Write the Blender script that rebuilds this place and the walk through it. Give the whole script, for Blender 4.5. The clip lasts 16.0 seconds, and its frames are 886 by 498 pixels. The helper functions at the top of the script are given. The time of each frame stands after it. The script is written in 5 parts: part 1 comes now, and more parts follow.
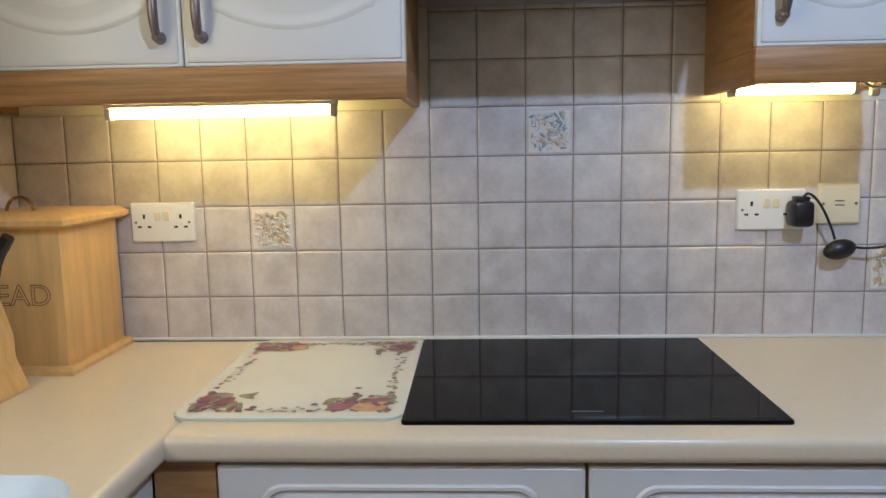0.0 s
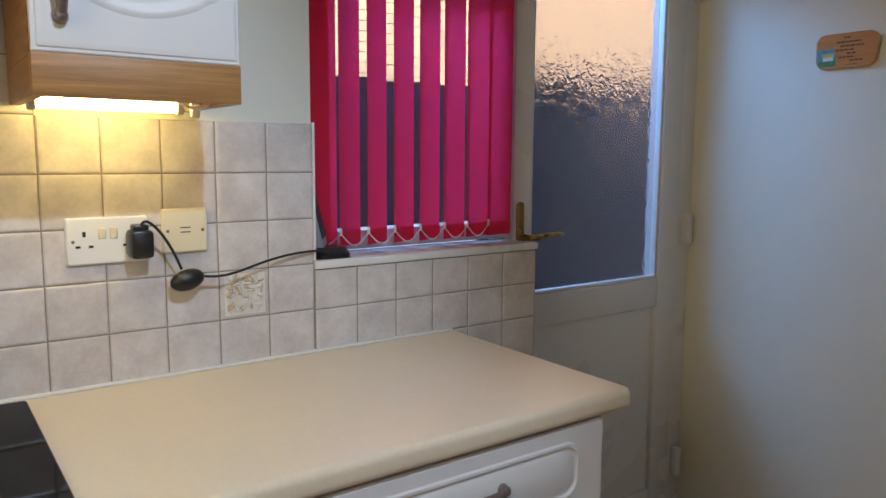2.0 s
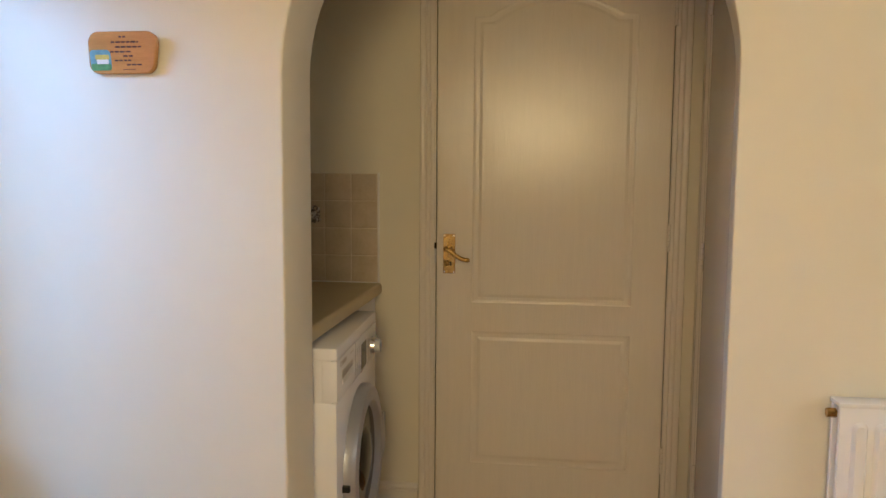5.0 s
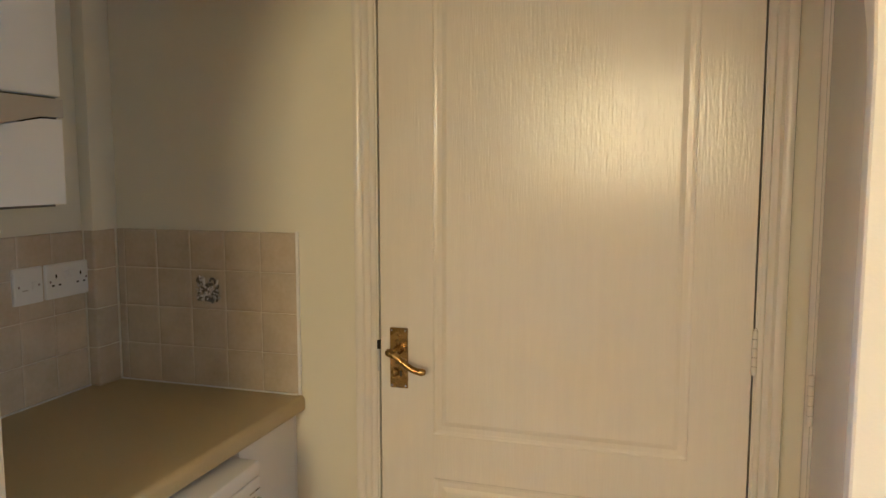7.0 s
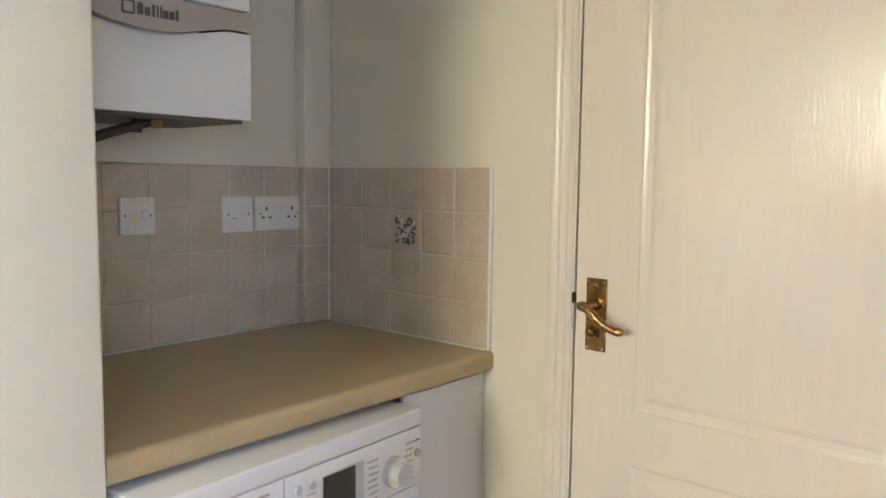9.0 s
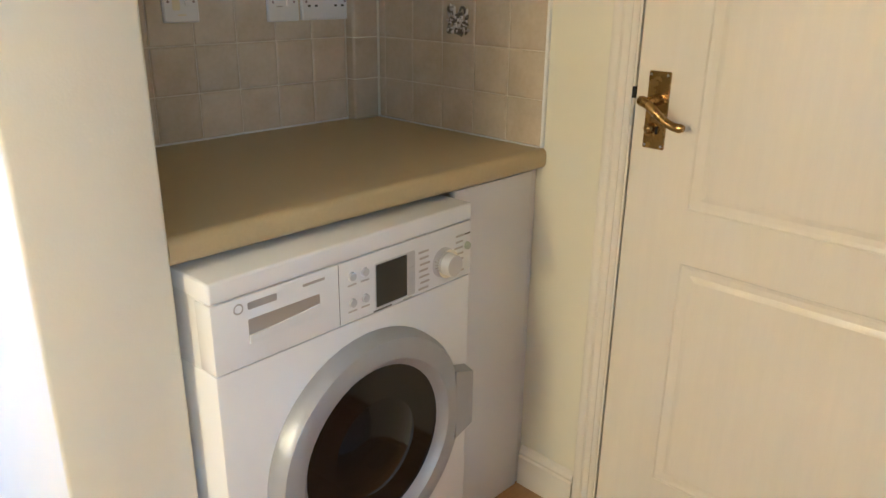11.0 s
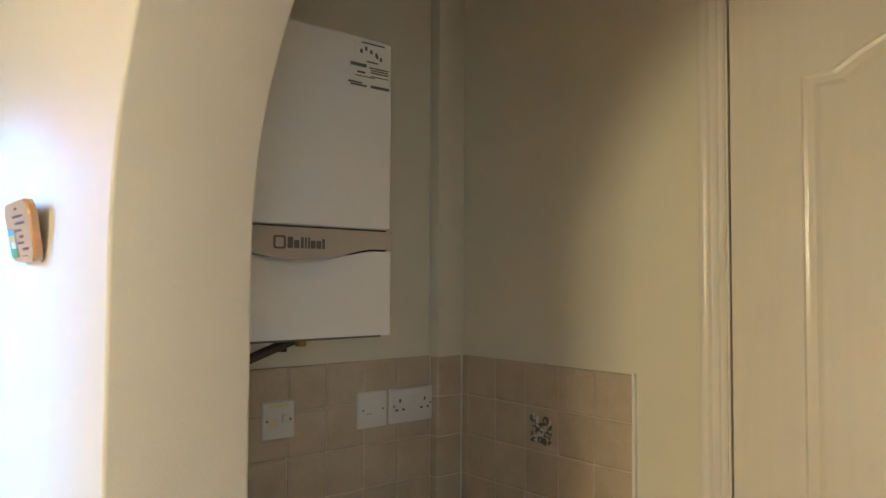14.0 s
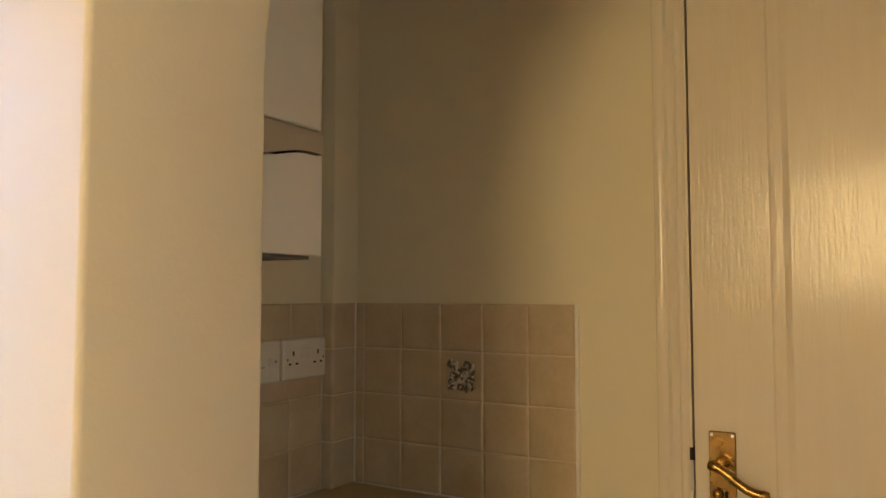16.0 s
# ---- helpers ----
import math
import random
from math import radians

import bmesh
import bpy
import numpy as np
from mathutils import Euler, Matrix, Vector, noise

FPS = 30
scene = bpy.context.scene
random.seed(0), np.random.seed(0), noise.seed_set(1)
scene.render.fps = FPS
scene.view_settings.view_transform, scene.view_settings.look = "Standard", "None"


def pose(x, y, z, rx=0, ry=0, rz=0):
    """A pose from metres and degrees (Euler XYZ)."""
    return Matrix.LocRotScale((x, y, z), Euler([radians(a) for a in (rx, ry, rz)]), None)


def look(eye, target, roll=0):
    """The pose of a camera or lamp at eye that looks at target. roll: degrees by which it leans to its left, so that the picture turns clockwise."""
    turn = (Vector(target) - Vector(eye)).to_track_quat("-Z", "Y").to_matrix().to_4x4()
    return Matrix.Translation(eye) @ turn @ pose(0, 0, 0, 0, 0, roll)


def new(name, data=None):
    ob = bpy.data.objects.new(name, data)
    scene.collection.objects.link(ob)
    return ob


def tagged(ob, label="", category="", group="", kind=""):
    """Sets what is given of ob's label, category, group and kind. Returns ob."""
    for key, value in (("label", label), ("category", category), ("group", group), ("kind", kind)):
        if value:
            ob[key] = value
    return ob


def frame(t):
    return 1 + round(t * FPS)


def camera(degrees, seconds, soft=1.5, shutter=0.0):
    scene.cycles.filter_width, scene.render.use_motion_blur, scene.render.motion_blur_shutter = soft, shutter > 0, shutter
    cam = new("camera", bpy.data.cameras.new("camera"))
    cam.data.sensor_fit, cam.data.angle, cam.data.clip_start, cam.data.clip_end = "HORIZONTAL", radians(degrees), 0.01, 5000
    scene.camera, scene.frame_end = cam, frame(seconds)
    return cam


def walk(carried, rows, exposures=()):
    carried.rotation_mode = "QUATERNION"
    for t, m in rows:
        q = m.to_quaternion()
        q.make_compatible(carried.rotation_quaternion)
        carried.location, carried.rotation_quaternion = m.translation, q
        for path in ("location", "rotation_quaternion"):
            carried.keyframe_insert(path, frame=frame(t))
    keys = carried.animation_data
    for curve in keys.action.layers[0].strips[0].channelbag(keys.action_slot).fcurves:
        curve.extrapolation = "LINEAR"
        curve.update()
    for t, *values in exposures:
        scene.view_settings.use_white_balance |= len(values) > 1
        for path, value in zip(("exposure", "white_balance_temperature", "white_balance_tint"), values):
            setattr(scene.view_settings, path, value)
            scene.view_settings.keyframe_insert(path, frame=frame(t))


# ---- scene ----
cam = camera(61.6, 16.0)
EXPOSURES = [(0, 2.4, 4250, 4), (1.5, 2.68, 4350, 8), (2, 2.6, 4650, 3), (2.5, 3.1, 5200, -1), (3, 3.52, 5350, 4), (4, 3.85, 5300, 5.5), (5.2, 3.95, 5200, 7), (7.3, 4.85, 4700, 6), (8.5, 5.4, 4200, 7), (9.7, 5.4, 3980, 7),
             (12, 4.95, 4900, 2), (13, 4.75, 5150, 3), (14, 4.7, 4700, 2), (14.5, 4.6, 4800, 2), (15, 4.25, 4400, 0), (15.4, 4.15, 5000, 3), (16, 4.38, 6000, 7)]
PATH = [
    (0, (-0.011, 0.195, 1.33), (-0.102, 2.175, 1.066), -1.0),
    (0.5, (0.04, 0.213, 1.322), (0.225, 2.188, 1.065), -0.7),
    (1, (0.105, 0.227, 1.331), (0.557, 2.158, 1.073), -0.3),
    (1.5, (0.198, 0.269, 1.347), (0.964, 2.099, 1.088), 0.1),
    (2, (0.317, 0.323, 1.355), (1.478, 1.932, 1.103), 0.4),
    (2.5, (0.406, 0.33, 1.346), (1.887, 1.653, 1.111), 0.5),
    (3, (0.479, 0.374, 1.349), (2.209, 1.352, 1.13), 0.7),
    (3.5, (0.512, 0.435, 1.347), (2.387, 1.103, 1.142), 0.7),
    (4, (0.53, 0.482, 1.351), (2.472, 0.915, 1.154), 0.6),
    (4.5, (0.625, 0.487, 1.348), (2.589, 0.817, 1.158), 0.5),
    (5, (0.843, 0.427, 1.366), (2.817, 0.685, 1.177), 0.4),
    (5.2, (0.929, 0.406, 1.373), (2.906, 0.654, 1.198), 0.4),
    (7.3, (2.076, 0.074, 1.551), (3.933, 0.789, 1.352), -0.1),
    (7.5, (2.122, 0.039, 1.552), (3.939, 0.853, 1.362), -0.1),
    (8, (2.254, 0.008, 1.521), (3.92, 1.099, 1.332), 0.3),
    (8.5, (2.293, 0.016, 1.434), (3.859, 1.247, 1.251), 0.7),
    (9, (2.306, 0.024, 1.352), (3.821, 1.317, 1.168), 0.7),
    (9.5, (2.317, 0.024, 1.292), (3.768, 1.385, 1.093), 0.9),
    (9.7, (2.308, 0.025, 1.279), (3.742, 1.398, 1.041), 0.9),
    (10.8, (2.318, 0.040, 1.310), (3.678, 1.340, 0.626), 1.0),
    (11.8, (2.33, 0.036, 1.36), (3.629, 1.472, 0.766), 1.2),
    (12, (2.332, 0.039, 1.374), (3.617, 1.486, 0.868), 1.1),
    (12.5, (2.336, 0.048, 1.475), (3.625, 1.532, 1.107), 0.9),
    (13, (2.328, 0.06, 1.524), (3.638, 1.557, 1.313), 0.7),
    (13.5, (2.327, 0.052, 1.575), (3.619, 1.578, 1.521), 0.6),
    (14, (2.304, 0.077, 1.589), (3.597, 1.601, 1.672), 0.3),
    (14.5, (2.302, 0.128, 1.509), (3.57, 1.666, 1.666), 0.5),
    (15, (2.21, 0.242, 1.433), (3.493, 1.767, 1.597), 0.7),
    (15.5, (2.184, 0.367, 1.382), (3.592, 1.78, 1.529), 0.5),
    (16, (2.23, 0.51, 1.407), (3.948, 1.528, 1.525), 0.0),
]
walk(cam, [(t, look(eye, target, roll)) for t, eye, target, roll in PATH], EXPOSURES)

# ---- light ----
world = bpy.data.worlds.new("world")
scene.world = world
world.use_nodes = True
wt = world.node_tree
sky = wt.nodes.new("ShaderNodeTexSky")
sky.sky_type, sky.sun_disc = "NISHITA", False
sky.sun_elevation, sky.sun_rotation = radians(13.5), radians(175)
wt.links.new(sky.outputs[0], wt.nodes["Background"].inputs[0])
wt.nodes["Background"].inputs[1].default_value = 0.125

sun = new("sun", bpy.data.lights.new("sun", "SUN"))
sun.data.energy, sun.data.angle, sun.data.color = 0.75, radians(0.6), (1.0, 0.72, 0.45)
sun.matrix_world = look((0.8, -10, 2.4), (0, 0, 0))

spot = new("ceiling_spot_light", bpy.data.lights.new("ceiling_spot_light", "SPOT"))
spot.data.energy, spot.data.shadow_soft_size, spot.data.color = 10.0, 0.03, (1.0, 0.93, 0.90)
spot.data.spot_size, spot.data.spot_blend = radians(80), 0.6
spot.matrix_world = look((0.66, 0.17, 2.37), (0.24, 1.50, 0.9))

west_light = new("west_window_light", bpy.data.lights.new("west_window_light", "AREA"))
west_light.data.shape, west_light.data.size, west_light.data.size_y = "RECTANGLE", 0.95, 0.85
west_light.data.energy, west_light.data.color = 2.5, (1.0, 0.66, 0.27)
west_light.matrix_world = look((-1.10, 0.48, 1.86), (0.0, 0.48, 1.86))

# the evening sky over the fence, lighting the back door's glass
sky_light = new("back_door_sky_light", bpy.data.lights.new("back_door_sky_light", "AREA"))
sky_light.data.shape, sky_light.data.size, sky_light.data.size_y = "RECTANGLE", 1.00, 0.45
sky_light.data.energy, sky_light.data.color = 3.1, (0.28, 0.56, 1.0)
sky_light.matrix_world = look((1.42, 2.78, 2.36), (2.50, 1.30, 1.25))

# fill lamp in an added, unseen window; reaches the utility through the arch
south_fill = new("south_fill_lamp", bpy.data.lights.new("south_fill_lamp", "AREA"))
south_fill.data.shape, south_fill.data.size, south_fill.data.size_y = "RECTANGLE", 1.3, 1.0
south_fill.data.energy, south_fill.data.color = 0.42, (1.0, 0.93, 0.80)
south_fill.matrix_world = look((1.15, -1.74, 1.62), (1.15, 0.0, 1.62))

# ---- materials ----
def mat(name, base, rough=0.5, metal=0.0, var=0.08, scale=6.0, bump=0.0, bscale=80.0, stretch=(1, 1, 1), rnd=0.0, spec=0.5, coat=0.0, base2=None, emit=None, strength=0.0):
    m = bpy.data.materials.new(name)
    m.use_nodes = True
    nt = m.node_tree
    n, l = nt.nodes, nt.links
    b = n["Principled BSDF"]
    geo = n.new("ShaderNodeNewGeometry")
    mp = n.new("ShaderNodeMapping")
    mp.inputs["Scale"].default_value = stretch
    l.new(geo.outputs["Position"], mp.inputs[0])
    big, fine = n.new("ShaderNodeTexNoise"), n.new("ShaderNodeTexNoise")
    big.inputs["Scale"].default_value, fine.inputs["Scale"].default_value = scale, scale * 7
    big.inputs["Detail"].default_value = fine.inputs["Detail"].default_value = 4
    l.new(mp.outputs[0], big.inputs["Vector"])
    l.new(mp.outputs[0], fine.inputs["Vector"])
    mixf = n.new("ShaderNodeMath")
    mixf.operation = "MULTIPLY_ADD"
    l.new(fine.outputs[0], mixf.inputs[0])
    mixf.inputs[1].default_value = 0.4
    l.new(big.outputs[0], mixf.inputs[2])
    ramp = n.new("ShaderNodeMapRange")
    ramp.inputs[1].default_value, ramp.inputs[2].default_value = 0.45, 0.95
    l.new(mixf.outputs[0], ramp.inputs[0])
    lo = [c * (1 - var) for c in base]
    hi = [min(1, c * (1 + var)) for c in (base2 or base)]
    mx = n.new("ShaderNodeMix")
    mx.data_type = "RGBA"
    mx.inputs[6].default_value, mx.inputs[7].default_value = (*lo, 1), (*hi, 1)
    l.new(ramp.outputs[0], mx.inputs[0])
    out = mx.outputs[2]
    if rnd:
        info, hsv, mr = n.new("ShaderNodeObjectInfo"), n.new("ShaderNodeHueSaturation"), n.new("ShaderNodeMapRange")
        mr.inputs[3].default_value, mr.inputs[4].default_value = 1 - rnd, 1 + rnd
        l.new(info.outputs["Random"], mr.inputs[0])
        l.new(mr.outputs[0], hsv.inputs["Value"])
        l.new(out, hsv.inputs["Color"])
        out = hsv.outputs[0]
    l.new(out, b.inputs["Base Color"])
    rr = n.new("ShaderNodeMapRange")
    rr.inputs[3].default_value, rr.inputs[4].default_value = rough * 0.85, min(1, rough * 1.15)
    l.new(big.outputs[0], rr.inputs[0])
    l.new(rr.outputs[0], b.inputs["Roughness"])
    b.inputs["Metallic"].default_value = metal
    b.inputs["Specular IOR Level"].default_value = spec
    b.inputs["Coat Weight"].default_value = coat
    if emit:
        b.inputs["Emission Color"].default_value, b.inputs["Emission Strength"].default_value = (*emit, 1), strength
    if bump:
        bt, bn = n.new("ShaderNodeTexNoise"), n.new("ShaderNodeBump")
        bt.inputs["Scale"].default_value, bt.inputs["Detail"].default_value = bscale, 3
        l.new(mp.outputs[0], bt.inputs["Vector"])
        bn.inputs["Strength"].default_value, bn.inputs["Distance"].default_value = bump, 0.002
        l.new(bt.outputs[0], bn.inputs["Height"])
        l.new(bn.outputs[0], b.inputs["Normal"])
    return m


def glass(name, rough, tint=(1, 1, 1), bump=0.0, bscale=40.0):
    m = bpy.data.materials.new(name)
    m.use_nodes = True
    n, l = m.node_tree.nodes, m.node_tree.links
    b = n["Principled BSDF"]
    b.inputs["Base Color"].default_value = (*tint, 1)
    b.inputs["Roughness"].default_value = rough
    b.inputs["Transmission Weight"].default_value = 1
    b.inputs["IOR"].default_value = 1.45
    if bump:
        bt, bn = n.new("ShaderNodeTexNoise"), n.new("ShaderNodeBump")
        bt.inputs["Scale"].default_value, bt.inputs["Detail"].default_value, bt.inputs["Distortion"].default_value = bscale, 2, 1.5
        geo = n.new("ShaderNodeNewGeometry")
        l.new(geo.outputs["Position"], bt.inputs["Vector"])
        bn.inputs["Strength"].default_value, bn.inputs["Distance"].default_value = bump, 0.01
        l.new(bt.outputs[0], bn.inputs["Height"])
        l.new(bn.outputs[0], b.inputs["Normal"])
    return m


def fabric(name, base):
    m = mat(name, base, 0.9, var=0.05, scale=30, bump=0.3, bscale=600)
    n, l = m.node_tree.nodes, m.node_tree.links
    b = n["Principled BSDF"]
    tr, mx = n.new("ShaderNodeBsdfTranslucent"), n.new("ShaderNodeMixShader")
    tr.inputs[0].default_value = (*base, 1)
    mx.inputs[0].default_value = 0.5
    l.new(b.outputs[0], mx.inputs[1])
    l.new(tr.outputs[0], mx.inputs[2])
    l.new(mx.outputs[0], n["Material Output"].inputs[0])
    return m


M_PAINT = mat("cream_wall_paint", (0.75, 0.715, 0.58), 0.55, var=0.02, scale=2, bump=0.12, bscale=220)
M_CEIL = mat("white_ceiling_paint", (0.80, 0.78, 0.74), 0.8, var=0.02, scale=2, bump=0.1, bscale=150)
M_TILE = mat("mottled_tile", (0.55, 0.50, 0.475), 0.22, var=0.075, scale=18, bump=0.05, bscale=60, rnd=0.035, base2=(0.64, 0.60, 0.57))
M_TILE_U = mat("mottled_tile_buff", (0.53, 0.445, 0.315), 0.25, var=0.06, scale=12, bump=0.05, bscale=60, rnd=0.035, base2=(0.58, 0.50, 0.385))
M_GROUT_U = mat("cream_grout", (0.66, 0.60, 0.48), 0.9, var=0.1, scale=30, bump=0.3, bscale=300)
M_GROUT = mat("grout", (0.28, 0.24, 0.205), 0.9, var=0.12, scale=30, bump=0.3, bscale=300)
M_RELIEF = mat("white_relief_glaze", (0.72, 0.68, 0.62), 0.25, var=0.05, scale=20)
M_RELIEF_BLUE = mat("blue_relief_glaze", (0.35, 0.43, 0.55), 0.25, var=0.1, scale=40)
M_RELIEF_TAN = mat("tan_relief_glaze", (0.55, 0.44, 0.30), 0.25, var=0.15, scale=40)
M_TOP = mat("cream_laminate", (0.72, 0.62, 0.45), 0.30, var=0.03, scale=120, bump=0.02, bscale=300)
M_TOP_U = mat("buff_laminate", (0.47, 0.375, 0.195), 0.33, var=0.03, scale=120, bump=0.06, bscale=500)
M_VINYL = mat("white_foil_door", (0.70, 0.68, 0.66), 0.3, var=0.015, scale=3, bump=0.04, bscale=20)
M_CARCASS = mat("oak_foil", (0.35, 0.185, 0.055), 0.45, var=0.28, scale=9, stretch=(1, 1, 9), bump=0.15, bscale=60)
M_OAK = mat("oak_foil_long", (0.35, 0.185, 0.055), 0.45, var=0.34, scale=7, stretch=(0.7, 5, 22), bump=0.15, bscale=60)
M_PINE = mat("pale_pine", (0.70, 0.45, 0.14), 0.38, var=0.14, scale=6, stretch=(9, 9, 0.8), bump=0.08, bscale=60)
M_PINE_DARK = mat("engraved_pine", (0.20, 0.11, 0.04), 0.6)
M_BLACK = mat("black_plastic", (0.012, 0.012, 0.013), 0.35, var=0.2)
M_HOB = mat("black_ceramic_glass", (0.003, 0.003, 0.004), 0.05, var=0.1, spec=0.08)
M_PEWTER = mat("pewter", (0.27, 0.225, 0.215), 0.42, metal=0.8, var=0.15, scale=60)
M_BRASS = mat("brass", (0.36, 0.235, 0.075), 0.27, metal=1, var=0.2, scale=40)
M_SILVER = mat("silver_plastic", (0.36, 0.37, 0.40), 0.34, metal=0.3, var=0.05)
M_CHROME = mat("chrome", (0.75, 0.75, 0.76), 0.12, metal=1, var=0.03)
M_WHITE = mat("white_plastic", (0.76, 0.75, 0.72), 0.3, var=0.02, scale=10)
M_IVORY = mat("ivory_plastic", (0.74, 0.67, 0.46), 0.3, var=0.02, scale=10)
M_HOLE = mat("dark_slot", (0.01, 0.01, 0.01), 0.8)
M_UPVC = mat("white_upvc", (0.71, 0.70, 0.68), 0.28, var=0.02, scale=3)
M_GLOSS = mat("white_gloss_woodwork", (0.76, 0.72, 0.63), 0.2, var=0.02, scale=3, bump=0.05, bscale=60)
M_DOOR = mat("white_gloss_grained_door", (0.76, 0.71, 0.61), 0.13, var=0.02, scale=3, stretch=(20, 20, 1.8), bump=0.34, bscale=10, spec=0.40)
M_ENAMEL = mat("white_enamel", (0.80, 0.80, 0.80), 0.22, var=0.01, scale=3)
M_BOILER = mat("white_boiler_enamel", (0.80, 0.80, 0.785), 0.35, var=0.01, scale=3)
M_GREY = mat("grey_band", (0.45, 0.42, 0.38), 0.4, metal=0.3, var=0.04)
M_DARKGREY = mat("dark_grey_print", (0.12, 0.11, 0.10), 0.5)
M_GREY2 = mat("pale_grey_plastic", (0.5, 0.5, 0.5), 0.35, var=0.04)
M_SCREEN = mat("dark_display", (0.015, 0.016, 0.018), 0.1)
M_DRUM = mat("drum_glass", (0.008, 0.007, 0.006), 0.08, spec=0.25)
M_FLOOR = mat("orange_oak_floor", (0.42, 0.24, 0.10), 0.35, var=0.25, scale=4, stretch=(1, 9, 1), bump=0.1, bscale=60, rnd=0.12)
M_SUB = mat("floor_gap", (0.06, 0.035, 0.02), 0.8)
M_PINK = fabric("magenta_blind_fabric", (0.86, 0.06, 0.17))
M_CHAIN = mat("white_bead_chain", (0.75, 0.72, 0.74), 0.4)
M_BRICK = mat("outside_brick", (0.45, 0.29, 0.16), 0.85, var=0.2, scale=8, bump=0.3, bscale=60, rnd=0.12)
M_MORTAR = mat("mortar", (0.36, 0.29, 0.22), 0.9)
# base taken near black: the passage's shade is put into the colour
M_FENCE = mat("weathered_fence_shade_dark", (0.030, 0.020, 0.025), 0.85, var=0.3, scale=5, stretch=(6, 6, 1), bump=0.3, rnd=0.1)
M_GROUND = mat("paving_grey", (0.20, 0.18, 0.16), 0.85, var=0.2, scale=3, bump=0.2)
M_TUBE = mat("lit_tube", (0.9, 0.85, 0.7), 0.5, emit=(1.0, 0.58, 0.12), strength=6.5)
M_BOARD = mat("cream_glass_board", (0.79, 0.77, 0.66), 0.12, var=0.03, scale=8)
M_PLUM = mat("plum_print", (0.28, 0.11, 0.15), 0.3, var=0.3, scale=60)
M_PEACH = mat("peach_print", (0.56, 0.36, 0.17), 0.3, var=0.25, scale=60)
M_LEAF = mat("leaf_print", (0.27, 0.26, 0.12), 0.3, var=0.3, scale=80)
M_BERRY = mat("berry_print", (0.20, 0.08, 0.11), 0.3, var=0.3, scale=80)
M_SIGNWOOD = mat("varnished_pine", (0.52, 0.27, 0.08), 0.25, var=0.12, scale=10, stretch=(1, 1, 6), coat=1.0)
M_INK = mat("dark_ink", (0.07, 0.03, 0.02), 0.6)
M_GREEN = mat("green_print", (0.10, 0.28, 0.10), 0.5, var=0.3, scale=60)
M_SKYBLUE = mat("blue_print", (0.16, 0.33, 0.38), 0.5, var=0.2, scale=60)
M_YELLOW = mat("straw_print", (0.60, 0.48, 0.10), 0.5, var=0.2, scale=60)
M_BOWL = mat("pale_blue_plastic", (0.62, 0.70, 0.84), 0.3, var=0.02)
M_RED = mat("red_plastic", (0.55, 0.02, 0.02), 0.35)
M_GLASS = glass("clear_glass", 0.0)
M_FROST = glass("textured_glass", 0.05, (0.72, 0.69, 0.71), bump=0.30, bscale=30)


# ---- mesh helpers ----
def box(bm, x0, x1, y0, y1, z0, z1, bev=0.0, seg=2):
    c = Matrix.Translation(((x0 + x1) / 2, (y0 + y1) / 2, (z0 + z1) / 2)) @ Matrix.Diagonal((x1 - x0, y1 - y0, z1 - z0, 1))
    g = bmesh.ops.create_cube(bm, size=1, matrix=c)
    if bev:
        ed = list({e for v in g["verts"] for e in v.link_edges})
        bmesh.ops.bevel(bm, geom=ed, offset=bev, segments=seg, affect="EDGES", profile=0.5)
    return bm


def Box(*a, **k):
    return box(bmesh.new(), *a, **k)


def cyl(bm, p0, p1, r0, r1=None, seg=20):
    p0, p1 = Vector(p0), Vector(p1)
    d = p1 - p0
    m = Matrix.Translation((p0 + p1) / 2) @ d.to_track_quat("Z", "Y").to_matrix().to_4x4()
    bmesh.ops.create_cone(bm, cap_ends=True, segments=seg, radius1=r0, radius2=r0 if r1 is None else r1, depth=d.length, matrix=m)
    return bm


def ball(bm, c, r, sx=1, sy=1, sz=1, u=16, v=10):
    bmesh.ops.create_uvsphere(bm, u_segments=u, v_segments=v, radius=r, matrix=Matrix.Translation(c) @ Matrix.Diagonal((sx, sy, sz, 1)))
    return bm


def tube(bm, pts, r, seg=10):
    """A round bar along points; r is a radius or one for each point."""
    pts = [Vector(p) for p in pts]
    rs = r if isinstance(r, (list, tuple)) else [r] * len(pts)
    up, rings = Vector((0.13, 0.31, 0.94)), []
    for i, p in enumerate(pts):
        d = (pts[min(i + 1, len(pts) - 1)] - pts[max(i - 1, 0)]).normalized()
        a = d.cross(up).normalized()
        b = d.cross(a)
        rings.append([bm.verts.new(p + (a * math.cos(2 * math.pi * k / seg) + b * math.sin(2 * math.pi * k / seg)) * rs[i]) for k in range(seg)])
    for q, w in zip(rings, rings[1:]):
        for k in range(seg):
            bm.faces.new((q[k], q[(k + 1) % seg], w[(k + 1) % seg], w[k]))
    bm.faces.new(rings[0][::-1])
    bm.faces.new(rings[-1])
    return bm


def bez(p0, p1, p2, p3, n=14):
    p0, p1, p2, p3 = map(Vector, (p0, p1, p2, p3))
    return [p0 * (1 - t) ** 3 + p1 * 3 * t * (1 - t) ** 2 + p2 * 3 * t * t * (1 - t) + p3 * t ** 3 for t in (i / n for i in range(n + 1))]


